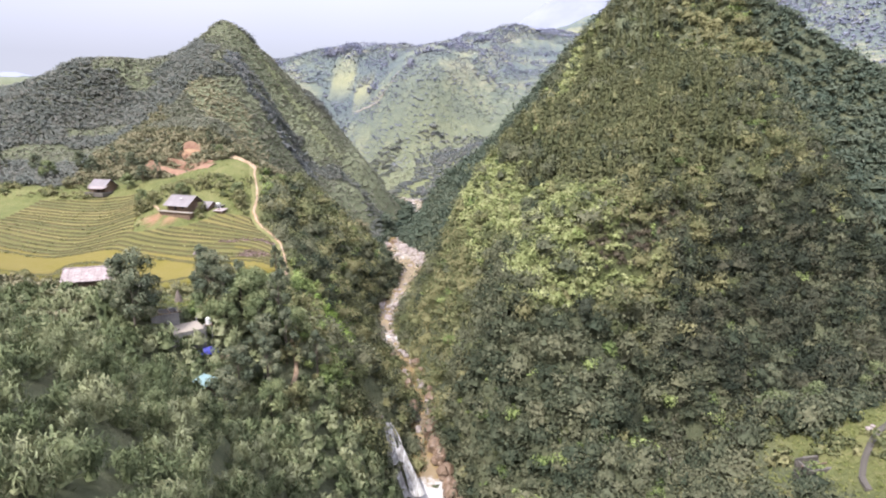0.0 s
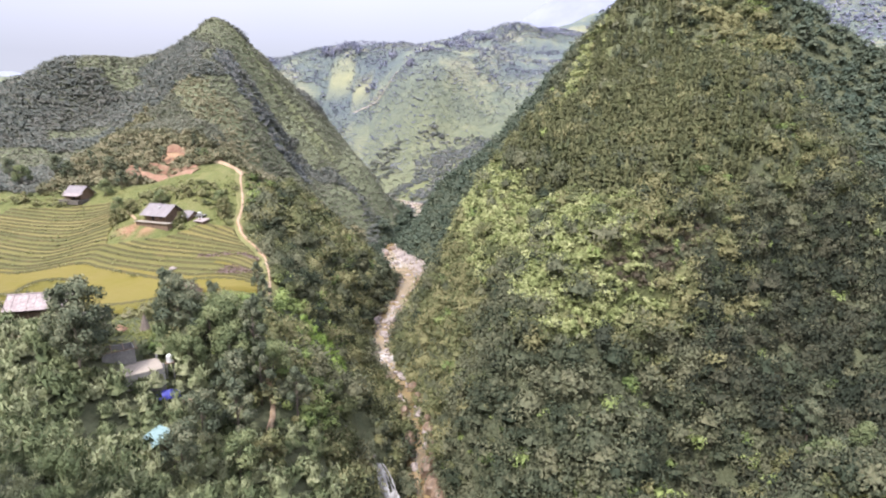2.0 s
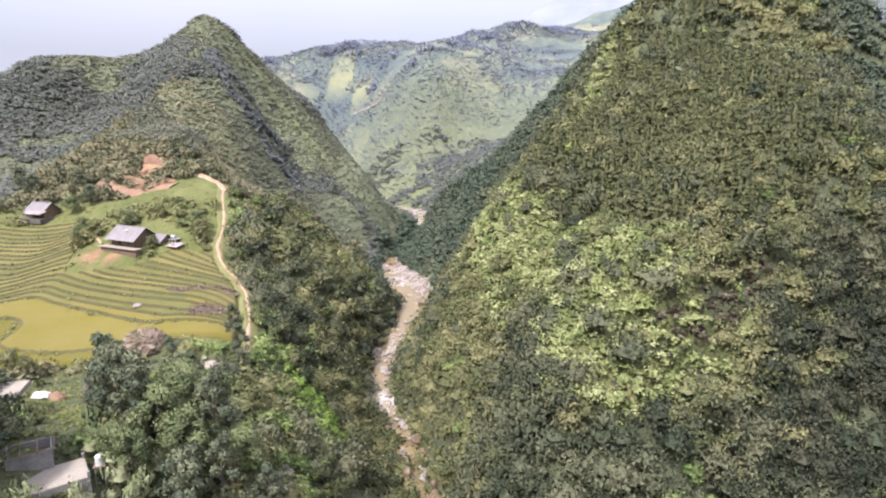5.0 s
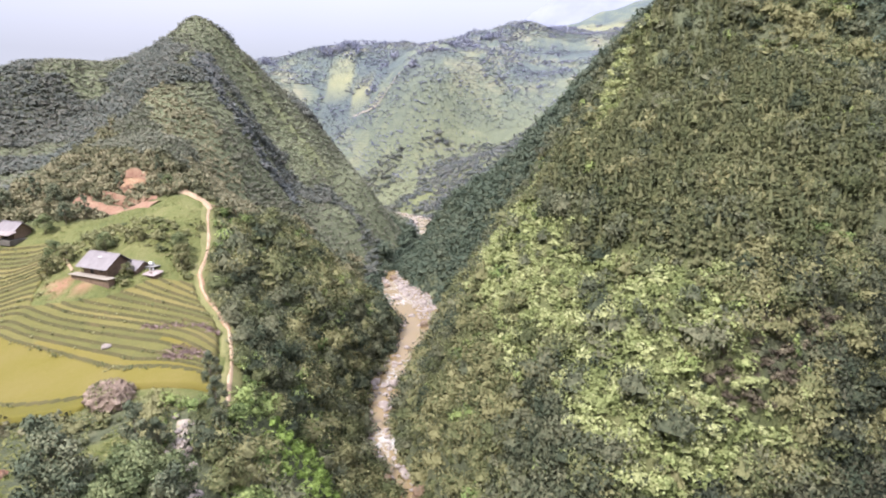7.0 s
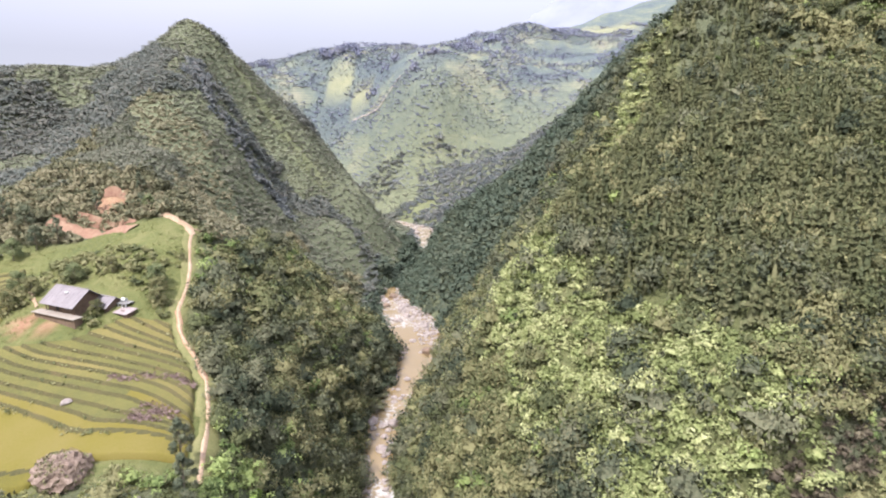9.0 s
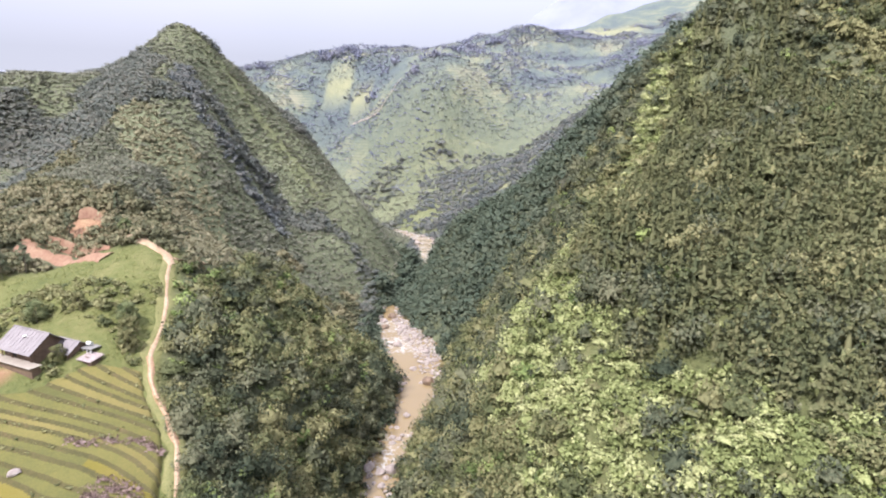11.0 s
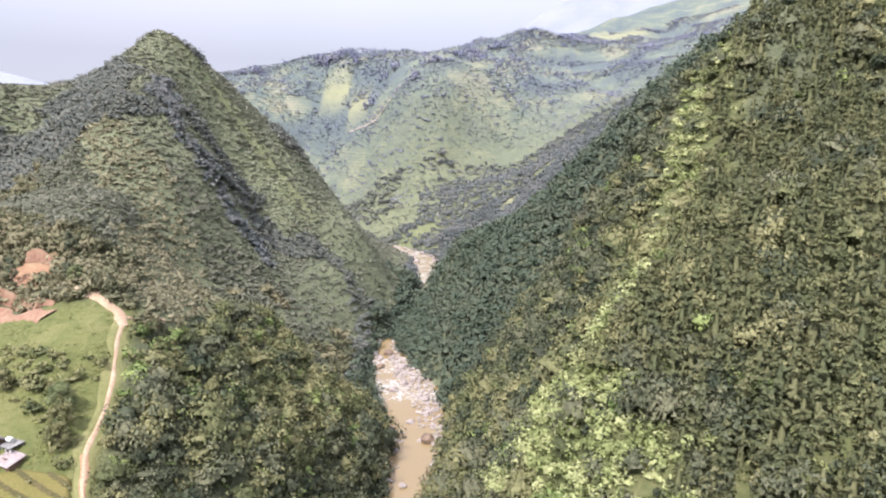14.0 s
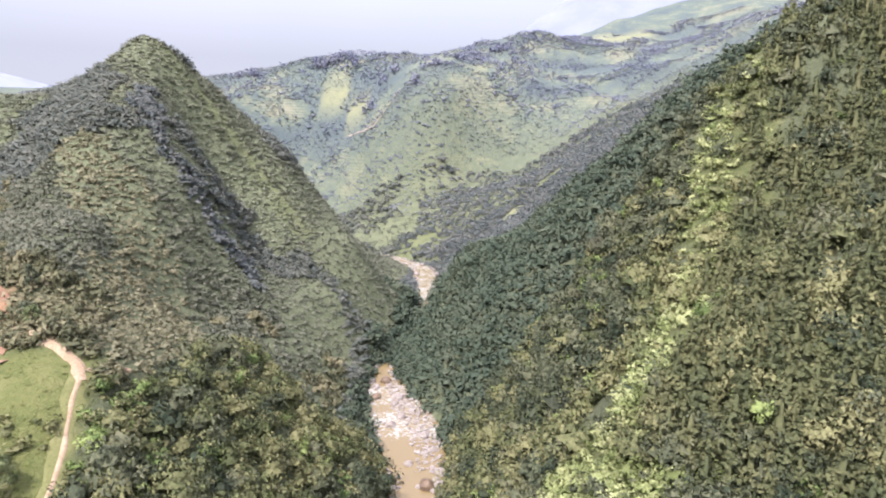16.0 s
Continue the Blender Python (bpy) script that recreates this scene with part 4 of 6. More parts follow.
# ---- river ----
def water_material(name, colour, foam_at):
    m, n, l, b = material(name)
    f1, f2 = noise_node(n, l, 0.9, 5, 0.65), noise_node(n, l, 0.13, 2)
    at = n.new("ShaderNodeAttribute")
    at.attribute_name = "foam"
    v = math_node(n, l, "ADD", math_node(n, l, "MULTIPLY", f1.outputs["Fac"], 0.7), math_node(n, l, "ADD", math_node(n, l, "MULTIPLY", f2.outputs["Fac"], 0.3), at.outputs["Fac"]))
    r = ramp(n, [(foam_at, (0, 0, 0)), (foam_at + 0.14, (1, 1, 1))])
    l.new(v, r.inputs["Fac"])
    col = mix_node(n, l, r.outputs["Color"], colour, (0.33, 0.315, 0.30))
    l.new(col, b.inputs["Base Color"])
    b.inputs["Roughness"].default_value = 0.22
    bump(n, l, b, f1.outputs["Fac"], 0.35, 0.25)
    return m


WATER = water_material("river_water", (0.172, 0.122, 0.060), 0.76)
q = resample(RIVER, 1.5)
q = q[q[:, 1] > 40]
tan = unit(np.gradient(q[:, :2], axis=0))
across = np.linspace(-1, 1, 9)
v = np.stack([q[:, None, 0] + tan[:, None, 1] * across * (q[:, None, 3] + 1.5), q[:, None, 1] - tan[:, None, 0] * across * (q[:, None, 3] + 1.5),
              q[:, None, 2] + 0 * across], 2)
v[:, :, 2] += 0.12 * value_noise(v[:, :, 0], v[:, :, 1], 1.7, 31)
fy = v[:, :, 1].ravel()
foam = 0.30 * step01(fy, 176, 186) * (1 - step01(fy, 196, 202)) + 0.26 * step01(fy, 214, 222) * (1 - step01(fy, 236, 244)) + 0.30 * step01(fy, 284, 294) * (1 - step01(fy, 325, 332)) \
    + 0.5 * (1 - step01(fy, 119, 126)) + 0.3 * step01(fy, 400, 430)
i = (np.arange(len(q) - 1)[:, None] * 9 + np.arange(8)[None]).ravel()
tagged(new("river", raw_mesh("river", v.reshape(-1, 3), np.stack([i, i + 1, i + 10, i + 9], 1), WATER, True, None, {"foam": foam})), "muddy mountain river with white rapids", "river", kind="structure")


def part(name, bm, mat, parent, label=""):
    """Links a bmesh as one mesh object under a thing or part."""
    me = bpy.data.meshes.new(name)
    bm.to_mesh(me)
    bm.free()
    me.materials.append(mat)
    ob = new(name, me)
    ob.parent = parent
    return tagged(ob, label)


def thing(name, place, label, category, group=""):
    ob = new(name)
    ob.empty_display_size = 0.3
    ob.matrix_basis = place
    return tagged(ob, label, category, group)


def box(bm, x0, x1, y0, y1, z0, z1, bevel=0.0):
    r = bmesh.ops.create_cube(bm, size=1)
    bmesh.ops.transform(bm, matrix=Matrix.Translation(((x0 + x1) / 2, (y0 + y1) / 2, (z0 + z1) / 2)) @ Matrix.Diagonal((x1 - x0, y1 - y0, z1 - z0, 1)), verts=r["verts"])
    if bevel:
        es = {e for v in r["verts"] for e in v.link_edges}
        bmesh.ops.bevel(bm, geom=list(es), offset=bevel, segments=1, affect="EDGES")


def boulder_mesh(name, seed, mat, flat=0.65):
    """A lumpy worn stone about 2 across, foot at 0."""
    bm = bmesh.new()
    bmesh.ops.create_icosphere(bm, subdivisions=2, radius=1)
    off = Vector((seed * 7.3, seed * 3.1, 0))
    for v in bm.verts:
        k = 1 + 0.34 * noise.noise(v.co * 0.9 + off) + 0.16 * noise.noise(v.co * 2.3 + off)
        v.co = Vector((v.co.x * k, v.co.y * k * 0.85, v.co.z * k * flat + 0.35))
    for e in bm.edges:
        e.smooth = e.calc_face_angle(0) < 0.5
    me = bpy.data.meshes.new(name)
    bm.to_mesh(me)
    bm.free()
    me.materials.append(mat)
    return me


STONES = [boulder_mesh("boulder", i, ROCK) for i in range(6)]
BROWN_STONES = [boulder_mesh("boulder", 10 + i, ROCK_BROWN, 0.9) for i in range(4)]


def put_boulder(x, y, z, s, mesh, label, group, turn=0.0, squash=1.0):
    ob = tagged(new("boulder", mesh), label, "boulder", group)
    ob.matrix_basis = Matrix.Translation((x, y, z - 0.25 * s)) @ Matrix.Rotation(turn, 4, "Z") @ Matrix.Diagonal((s, s, s * squash, 1))
    return ob


rr = random.Random(5)
line = resample(RIVER, 1.0)
# large stones along both banks and through the rapids
for _ in range(330):
    r = line[rr.randrange(len(line))]
    if r[1] < 128 or r[1] > 540 or 345 < r[1] < 395:
        continue
    side = rr.choice((-1, 1))
    shallow = 278 < r[1] < 330 or 205 < r[1] < 248
    off = rr.uniform(-0.9, 1.0) if shallow else rr.uniform(0.75, 1.1)
    s = rr.uniform(0.5, 1.3) if rr.random() < 0.8 else rr.uniform(1.4, 2.2)
    put_boulder(r[0] + side * off * r[3], r[1], r[2], s, rr.choice(STONES), "pale grey river boulder lying in muddy water", "boulders in the river", rr.uniform(0, 6), rr.uniform(0.7, 1.1))
for x, y, z, s, q in ((-10.4, 268.5, -6.0, 2.7, 0.8), (-12.5, 268, -6, 1.2, 0.8), (-30.5, 319, -5, 2.4, 0.7), (-28, 331, -4.8, 2.6, 0.9), (-31.5, 327, -4.8, 2.0, 0.8), (-24.5, 221, -8, 2.0, 0.9),
                      (-26.5, 214, -8.6, 1.7, 0.8), (-3.2, 148.5, -13.6, 1.3, 1.0), (-3.0, 151, -13.6, 1.2, 0.9), (-25.5, 201, -9.5, 1.5, 0.9)):
    put_boulder(x, y, z, s, rr.choice(BROWN_STONES if s > 2.3 else STONES), "large weathered boulder standing in the river", "boulders in the river", rr.uniform(0, 6), q)
# brown ledges beside the near rapids
for _ in range(46):
    t = rr.random()
    x, y = -0.2 + 5 * (1 - t) * rr.uniform(0.6, 1.2) - 3.5 * t, 113 + 20 * t + rr.uniform(-1, 1)
    z = float(np.interp(y, [100, 119, 132, 140], [-25, -20, -14.5, -14]))
    put_boulder(x, y, z + rr.uniform(0, 1.6), rr.uniform(0.8, 1.9), rr.choice(BROWN_STONES), "wet brown ledge rock beside the rapids", "ledge rocks", rr.uniform(0, 6), rr.uniform(0.8, 1.4))
for _ in range(18):
    y = rr.uniform(138, 176)
    r = line[np.abs(line[:, 1] - y).argmin()]
    sd = rr.choice((-1, 1))
    put_boulder(r[0] + sd * (r[3] + rr.uniform(0.2, 1.2)), y, r[2] + rr.uniform(-0.2, 1.2), rr.uniform(0.8, 1.7), rr.choice(BROWN_STONES), "wet brown ledge rock beside the rapids", "ledge rocks", rr.uniform(0, 6), rr.uniform(0.9, 1.6))
for _ in range(16):
    put_boulder(43 + rr.uniform(-5, 6), 112 + rr.uniform(-3, 4), float(land(43.0, 112.0)) + rr.uniform(0, 0.6), rr.uniform(0.5, 1.4), rr.choice(BROWN_STONES if rr.random() < 0.5 else STONES), "bare stone in the side stream bed", "side stream stones", rr.uniform(0, 6), 0.7)

# cobbles of the gravel bars
sv, sf, k = [], [], 0
bm = bmesh.new()
bmesh.ops.create_icosphere(bm, subdivisions=1, radius=1)
bm.verts.ensure_lookup_table()
cv = np.array([v.co[:] for v in bm.verts])
cf = np.array([[v.index for v in f.verts] for f in bm.faces])
bm.free()
g = np.random.default_rng(9)
for _ in range(5200):
    r = line[g.integers(0, len(line))]
    if r[1] < 150 or r[1] > 545:
        continue
    bar = 274 < r[1] < 330
    o = g.uniform(0.05, 1.05) if bar else g.choice((-1, 1)) * g.uniform(0.72, 1.1)
    if not bar and g.random() < 0.72:
        continue
    s = g.uniform(0.2, 0.7) if g.random() < 0.8 else g.uniform(0.7, 1.15)
    v = cv * (1 + g.normal(0, 0.16, (len(cv), 1))) * s * np.array([1, g.uniform(0.6, 1), 0.6]) + np.array([r[0] + o * r[3] + g.normal(0, 0.3), r[1] + g.normal(0, 1), r[2] + 0.06])
    sv.append(v)
    sf.append(cf + k)
    k += len(cv)
tagged(new("river_cobbles", raw_mesh("river_cobbles", np.vstack(sv), np.vstack(sf), ROCK, False)), "pale pinkish grey cobbles of the river bars", "cobbles", kind="stuff")

# ---- side stream and waterfall ----
STREAM_WATER = water_material("stream_water", (0.24, 0.20, 0.16), 0.78)
def fall_material():
    """Falling water: white strands drawn out down the drop over grey-brown wet rock."""
    m, n, l, b = material("falling_water")
    co, st = n.new("ShaderNodeTexCoord"), n.new("ShaderNodeVectorMath")
    st.operation = "MULTIPLY"
    st.inputs[1].default_value = (2.6, 1.0, 0.22)
    l.new(co.outputs["Object"], st.inputs[0])
    t = n.new("ShaderNodeTexNoise")
    t.inputs["Scale"].default_value, t.inputs["Detail"].default_value, t.inputs["Roughness"].default_value = 1.0, 6, 0.7
    l.new(st.outputs["Vector"], t.inputs["Vector"])
    r = ramp(n, [(0.34, (0.085, 0.072, 0.060)), (0.46, (0.200, 0.188, 0.176)), (0.62, (0.340, 0.335, 0.330))])
    l.new(t.outputs["Fac"], r.inputs["Fac"])
    l.new(r.outputs["Color"], b.inputs["Base Color"])
    b.inputs["Roughness"].default_value = 0.45
    bump(n, l, b, t.outputs["Fac"], 0.6, 0.4)
    return m


FALL_WATER = fall_material()


def ribbon(name, rows, half, mat, label, category, lift=0.15, drape=True, cross=5, foam=0.2, sink=0.5, kind="structure"):
    q = resample([(r[0], r[1], r[2] if len(r) > 2 else 0) for r in rows], 0.9)
    t = unit(np.gradient(q[:, :2], axis=0))
    a = np.linspace(-1, 1, cross)
    w = half * (1 + np.where(a < 0, value_noise(q[:, :1], q[:, 1:2], 2.6, 61), value_noise(q[:, :1], q[:, 1:2], 2.6, 62)) * 0.5)      # ragged edges
    x = q[:, None, 0] + t[:, None, 1] * a * w
    y = q[:, None, 1] - t[:, None, 0] * a * w
    z = (land(x, y) if drape else q[:, None, 2] + 0 * a) + lift - sink * np.abs(a) ** 4
    i = (np.arange(len(q) - 1)[:, None] * cross + np.arange(cross - 1)[None]).ravel()
    v = np.stack([x, y, z], 2).reshape(-1, 3)
    return tagged(new(name, raw_mesh(name, v, np.stack([i, i + 1, i + cross + 1, i + cross], 1), mat, True, None, {"foam": np.full(len(v), foam)})), label, category, kind=kind)


# the falls where the side stream drops into the gorge
q = resample([(-14.6, 125.4, -9.9, 0.9), (-14.1, 124.5, -11.5, 1.9), (-12.8, 122, -15.0, 2.7), (-11.4, 119.4, -18.4, 3.4), (-10.2, 117, -21.0, 3.9), (-9.2, 115, -22.6, 4.2)], 0.4)
a = np.linspace(-1, 1, 15)
side = np.array([0.99, 0.14])
x = q[:, None, 0] + side[0] * a * q[:, None, 3] + 0.18 * value_noise(7 * a[None], q[:, None, 2], 1.1, 65)
y = q[:, None, 1] + side[1] * a * q[:, None, 3]
z = q[:, None, 2] + 0.55 - 0.3 * np.abs(a) ** 3 + 0.3 * value_noise(7 * a[None] + 0 * q[:, None, 0], q[:, None, 2] * 0.25, 0.9, 66)
i = (np.arange(len(q) - 1)[:, None] * 15 + np.arange(14)[None]).ravel()
x, y, z = x + 1.3, y - 0.8, z + 3.2
v = np.stack([x, y, z], 2).reshape(-1, 3)
strands = value_noise(9 * np.tile(a, len(q)), v[:, 2] * 0.16, 0.75, 68)[i] + 0.9 * (1 - np.abs(np.tile(a, len(q))[i])) > 0.12     # rock shows between the strands
i = i[strands]
tagged(new("waterfall", raw_mesh("waterfall", v, np.stack([i, i + 1, i + 16, i + 15], 1), FALL_WATER, True, None, {"foam": (0.3 * value_noise(11 * np.tile(a, len(q)), v[:, 2] * 0.12, 0.8, 67) + 0.1)})), "white side-stream waterfall dropping into the gorge", "waterfall", kind="structure")
ribbon("side_stream", STREAM, 1.15, STREAM_WATER, "pale muddy side stream tumbling over rocks", "stream", 0.25, foam=0.12)
for _ in range(46):
    r = STREAM[rr.randrange(len(STREAM))]
    x, y = r[0] + rr.uniform(-1.8, 1.8), r[1] + rr.uniform(-2.5, 2.5)
    put_boulder(x, y, float(land(x, y)) + 0.2, rr.uniform(0.35, 0.95), rr.choice(STONES), "pale stone beside the side stream", "side stream stones", rr.uniform(0, 6), 0.9)

# ---- rice terraces ----
def terrace_height(x, y):
    """Smooth lie of the fields, before the steps are cut."""
    return land(x, y) + 0.8 * terrace_mask(x, y) + 0.35 * value_noise(x, y, 23, 71) + 0.16 * value_noise(x, y, 8, 72)


BUNDS = np.r_[139.0, 146.5, 152.0, 161.0, 161.0 + np.cumsum([2.6, 2.2, 3.0, 2.4, 2.9, 2.2, 2.6, 3.1, 2.3, 2.7, 2.2, 2.9] + [2.6] * 12)]


def bench(x, y):
    """Number of the bench, with its fraction: the bunds sweep across the slope."""
    u = y + 0.42 * (x + 70) * step01(y, 148, 168) * (1 - 0.6 * step01(-x, 100, 118)) + (2.2 * value_noise(x, y, 21, 71) + 0.8 * value_noise(x, y, 8, 72)) * (0.3 + 0.7 * step01(y, 154, 166))
    return np.interp(u, BUNDS, np.arange(len(BUNDS), dtype=float))


tx, ty = np.arange(-152, -43, 0.36), np.arange(147, 221, 0.36)
TX, TY = np.meshgrid(tx, ty)
h = bench(TX, TY)
level, frac = np.floor(h), h - np.floor(h)
lip = 0.12 * step01(frac, 0.0, 0.03) * (1 - step01(frac, 0.04, 0.10))
TZ = terrace_height(TX, TY) + 0.2 + 0.42 * (0.5 - frac + step01(frac, 0.92, 1.0)) - 1.1 * (1 - step01(terrace_mask(TX, TY), 0.35, 0.8)) + lip + 0.05 * value_noise(TX, TY, 1.3, 73) * (frac < 0.8)
nx = len(tx)
tv = np.stack([TX.ravel(), TY.ravel(), TZ.ravel()], 1)
i = (np.arange(len(ty) - 1)[:, None] * nx + np.arange(nx - 1)[None]).ravel()
tf = np.stack([i, i + 1, i + nx + 1, i + nx], 1)
cx, cy = tv[tf].mean(1)[:, 0], tv[tf].mean(1)[:, 1]
inside = terrace_mask(cx, cy) > 0.35
flat = (frac.ravel()[tf] < np.where(level.ravel()[tf] < 3, 0.97, 0.945)).all(1) & (np.ptp(level.ravel()[tf], axis=1) == 0)
lev = level.ravel()[tf].min(1)


def cut(v, f):
    u, inv = np.unique(f, return_inverse=True)
    return v[u], inv.reshape(f.shape)


fields = tagged(new("rice_terraces"), "stepped rice terraces in green and ripe yellow", "rice terraces", kind="structure")
patch_no = value_noise(cx, cy * 2.2, 26, 74)
for k in np.unique(lev[inside]):
    for ripe in (False, True):
        is_ripe = (lev < 3) | ((lev == 6) & (cx > -62)) | ((lev == 3) & (patch_no > 0.35))
        m = inside & flat & (lev == k) & (is_ripe == ripe)
        if m.sum() < 30:
            continue
        v, f = cut(tv, tf[m])
        ob = new("rice_paddy", raw_mesh("rice_paddy", v, f, RICE_RIPE if ripe else RICE_GREEN))
        ob.parent = fields
        tagged(ob, "level paddy of ripe yellow rice" if ripe else "level paddy of green rice")
m = inside & ~flat
v, f = cut(tv, tf[m])
ob = new("terrace_bank", raw_mesh("terrace_bank", v, f, BANK))
ob.parent = fields
tagged(ob, "grassy dark bank between the paddies")

# small growth on some banks
bx = RNG.uniform(-150, -46, 9000)
by = RNG.uniform(148, 219, 9000)
hh = bench(bx, by)
on = (hh - np.floor(hh) > 0.84) & (terrace_mask(bx, by) > 0.6) & (value_noise(bx, by, 13, 75) > -0.25)
px, py = bx[on], by[on]
pz = terrace_height(px, py) + 0.2
sow("bank_weeds", np.full(len(px), True), tuft, 0.25, 0.7, 0.9, LEAF_MIXED, "weeds growing on the terrace banks")

# dry brown growth on the high banks near the path
dx_, dy_ = RNG.uniform(-72, -45, 2600), RNG.uniform(156, 178, 2600)
strip = (np.abs(dy_ - (172.8 - 0.07 * (dx_ + 60)) - 0.8 * value_noise(dx_, dy_, 4, 78)) < 0.9) & (dx_ > -69) & (dx_ < rim(dy_) - 2)
strip |= (np.hypot((dx_ + 54.5) / 2.2, dy_ - 162.2) < 2.6 + 0.7 * value_noise(dx_, dy_, 3, 79))
px, py = dx_[strip], dy_[strip]
pz = terrace_height(px, py) + 0.1
sow("dry_bank_growth", np.full(len(px), True), tuft, 0.35, 0.9, 0.8, LEAF_DRY, "dry reddish brown growth on the terrace banks")
# grass tufts of the meadow
ax, ay = scatter(-150, -64, 186, 240, 0.95, RNG).T
lawn = (field_mask(ax, ay) < 0.5) & (terrace_mask(ax, ay) < 0.02) & (value_noise(ax, ay, 7, 83) + 0.5 * RNG.normal(0, 1, len(ax)) > -0.1)
for line, w in CLEAR_LINES:
    lawn &= near_line(ax, ay, line)[0] > w * 0.7
for c0, c1, cr in ((-88, 195, 7), (-77, 195, 4.5), (-132, 225, 5)):
    lawn &= np.hypot(ax - c0, ay - c1) > cr
px, py = ax[lawn], ay[lawn]
pz = land(px, py)
sow("meadow_grass", np.full(len(px), True), tuft, 0.3, 0.75, 0.5, LEAF_GRASS, "rough yellow-green meadow grass")

# meadow bushes above the fields, and round the houses
mx_, my_ = scatter(-200, -66, 188, 236, 2.3, RNG).T
grow = (field_mask(mx_, my_) < 0.5) & (terrace_mask(mx_, my_) < 0.02) & (value_noise(mx_, my_, 16, 76) + 0.5 * value_noise(mx_, my_, 6, 77) > 0.12)
for line, w in CLEAR_LINES:
    grow &= near_line(mx_, my_, line)[0] > w + 0.3
for c0, c1, cr in ((-88, 195, 8.5), (-77, 195, 6.0), (-132, 225, 6), (-97, 191, 3)):
    grow &= np.hypot(mx_ - c0, my_ - c1) > cr
px, py = mx_[grow], my_[grow]
pz = land(px, py)
sow("meadow_bushes", np.full(len(px), True), simple, 0.6, 2.3, 0.95, LEAF_MIXED, "scattered bushes in the meadow above the fields")

# ---- paths and cuttings ----
ribbon("path_verge", PATH[:11], 2.1, VERGE, "dry yellowish trodden grass beside the footpath", "verge", 0.27, cross=9, sink=0.75)
ribbon("washed_gully", PATH[3:7], 1.15, WASHED, "orange washed-out earth along the footpath", "footpath", 0.33, sink=0.65)
ribbon("dirt_path", PATH, 0.62, EARTH, "pale trodden orange earth footpath along the rim", "footpath", 0.40, sink=0.7)
ribbon("earth_track", [(-71.5, 222.5), (-74.5, 226), (-80, 229.5), (-88, 234), (-100, 241.5)], 1.5, EARTH, "wide bare earth track at the bend of the footpath", "footpath", 0.42, sink=0.9)
ribbon("path_fork", [(-72.6, 225.0), (-69.5, 229.0), (-66.5, 231.0)], 0.7, EARTH, "pale trodden earth footpath fork", "footpath", 0.36, sink=0.7)
ribbon("yard_track", [(-97, 196.5), (-103, 203), (-112, 208), (-124, 218)], 0.5, EARTH, "narrow earth track between the houses", "footpath", 0.36, sink=0.6)
ribbon("far_track", [(-50, 736), (-58, 712), (-64, 708), (-77, 704), (-96, 720), (-118, 733)], 0.9, YARD, "washed pale earth track on the far hillside", "footpath", 0.9, sink=0.5)
ribbon("slope_path", [(-31, 110.5), (-28.5, 106), (-29.5, 102), (-31, 97)], 0.5, EARTH, "red earth footpath on the near slope", "footpath", 0.35, sink=0.6)
ribbon("cutting_bench", [(-122, 240), (-113, 237.5), (-104, 233.5), (-95, 228.5), (-88, 224.5)], 2.3, RED_EARTH, "red earth bench cut into the slope", "cutting", 0.5, sink=0.8)


def cutting_face(name, rows, high, label):
    """A bare near-upright earth face along the uphill side of a bench."""
    q = resample([(*r, 0) for r in rows], 1.0)
    us = np.linspace(0, 1, 5)
    z0 = land(q[:, 0], q[:, 1])
    k = np.sin(np.linspace(0.15, math.pi - 0.15, len(q)))
    x = q[:, None, 0] - 0.35 * us * high * 0.3 + 0.2 * value_noise(q[:, None, 1] + 9 * us, q[:, None, 0], 1.9, 81)
    y = q[:, None, 1] + us * high * 0.45 + 0.2 * value_noise(q[:, None, 0] + 7 * us, q[:, None, 1], 2.1, 82)
    z = z0[:, None] - 0.3 + us * high * k[:, None] + 0.5
    i = (np.arange(len(q) - 1)[:, None] * 5 + np.arange(4)[None]).ravel()
    tagged(new(name, raw_mesh(name, np.stack([x, y, z], 2).reshape(-1, 3), np.stack([i, i + 1, i + 6, i + 5], 1), RED_EARTH)), label, "cutting", kind="structure")


cutting_face("cutting_face", [(-123, 242.5), (-113, 239.8), (-104, 236), (-95, 231), (-90, 228.5)], 3.4, "raw red earth face of the cutting")
cutting_face("upper_cutting_face", [(-113, 250), (-107, 249.5), (-101, 247)], 3.2, "raw red earth face above the upper clearing")

# ---- houses ----
def slope_sheet(bm, x0, x1, ya, za, yb, zb, thick):
    """A sloping slab from the eave line a to the ridge line b."""
    vs = [bm.verts.new(p) for p in ((x0, ya, za), (x1, ya, za), (x1, yb, zb), (x0, yb, zb), (x0, ya, za - thick), (x1, ya, za - thick), (x1, yb, zb - thick), (x0, yb, zb - thick))]
    for f in ((0, 1, 2, 3), (7, 6, 5, 4), (0, 4, 5, 1), (1, 5, 6, 2), (2, 6, 7, 3), (3, 7, 4, 0)):
        bm.faces.new([vs[i] for i in f])


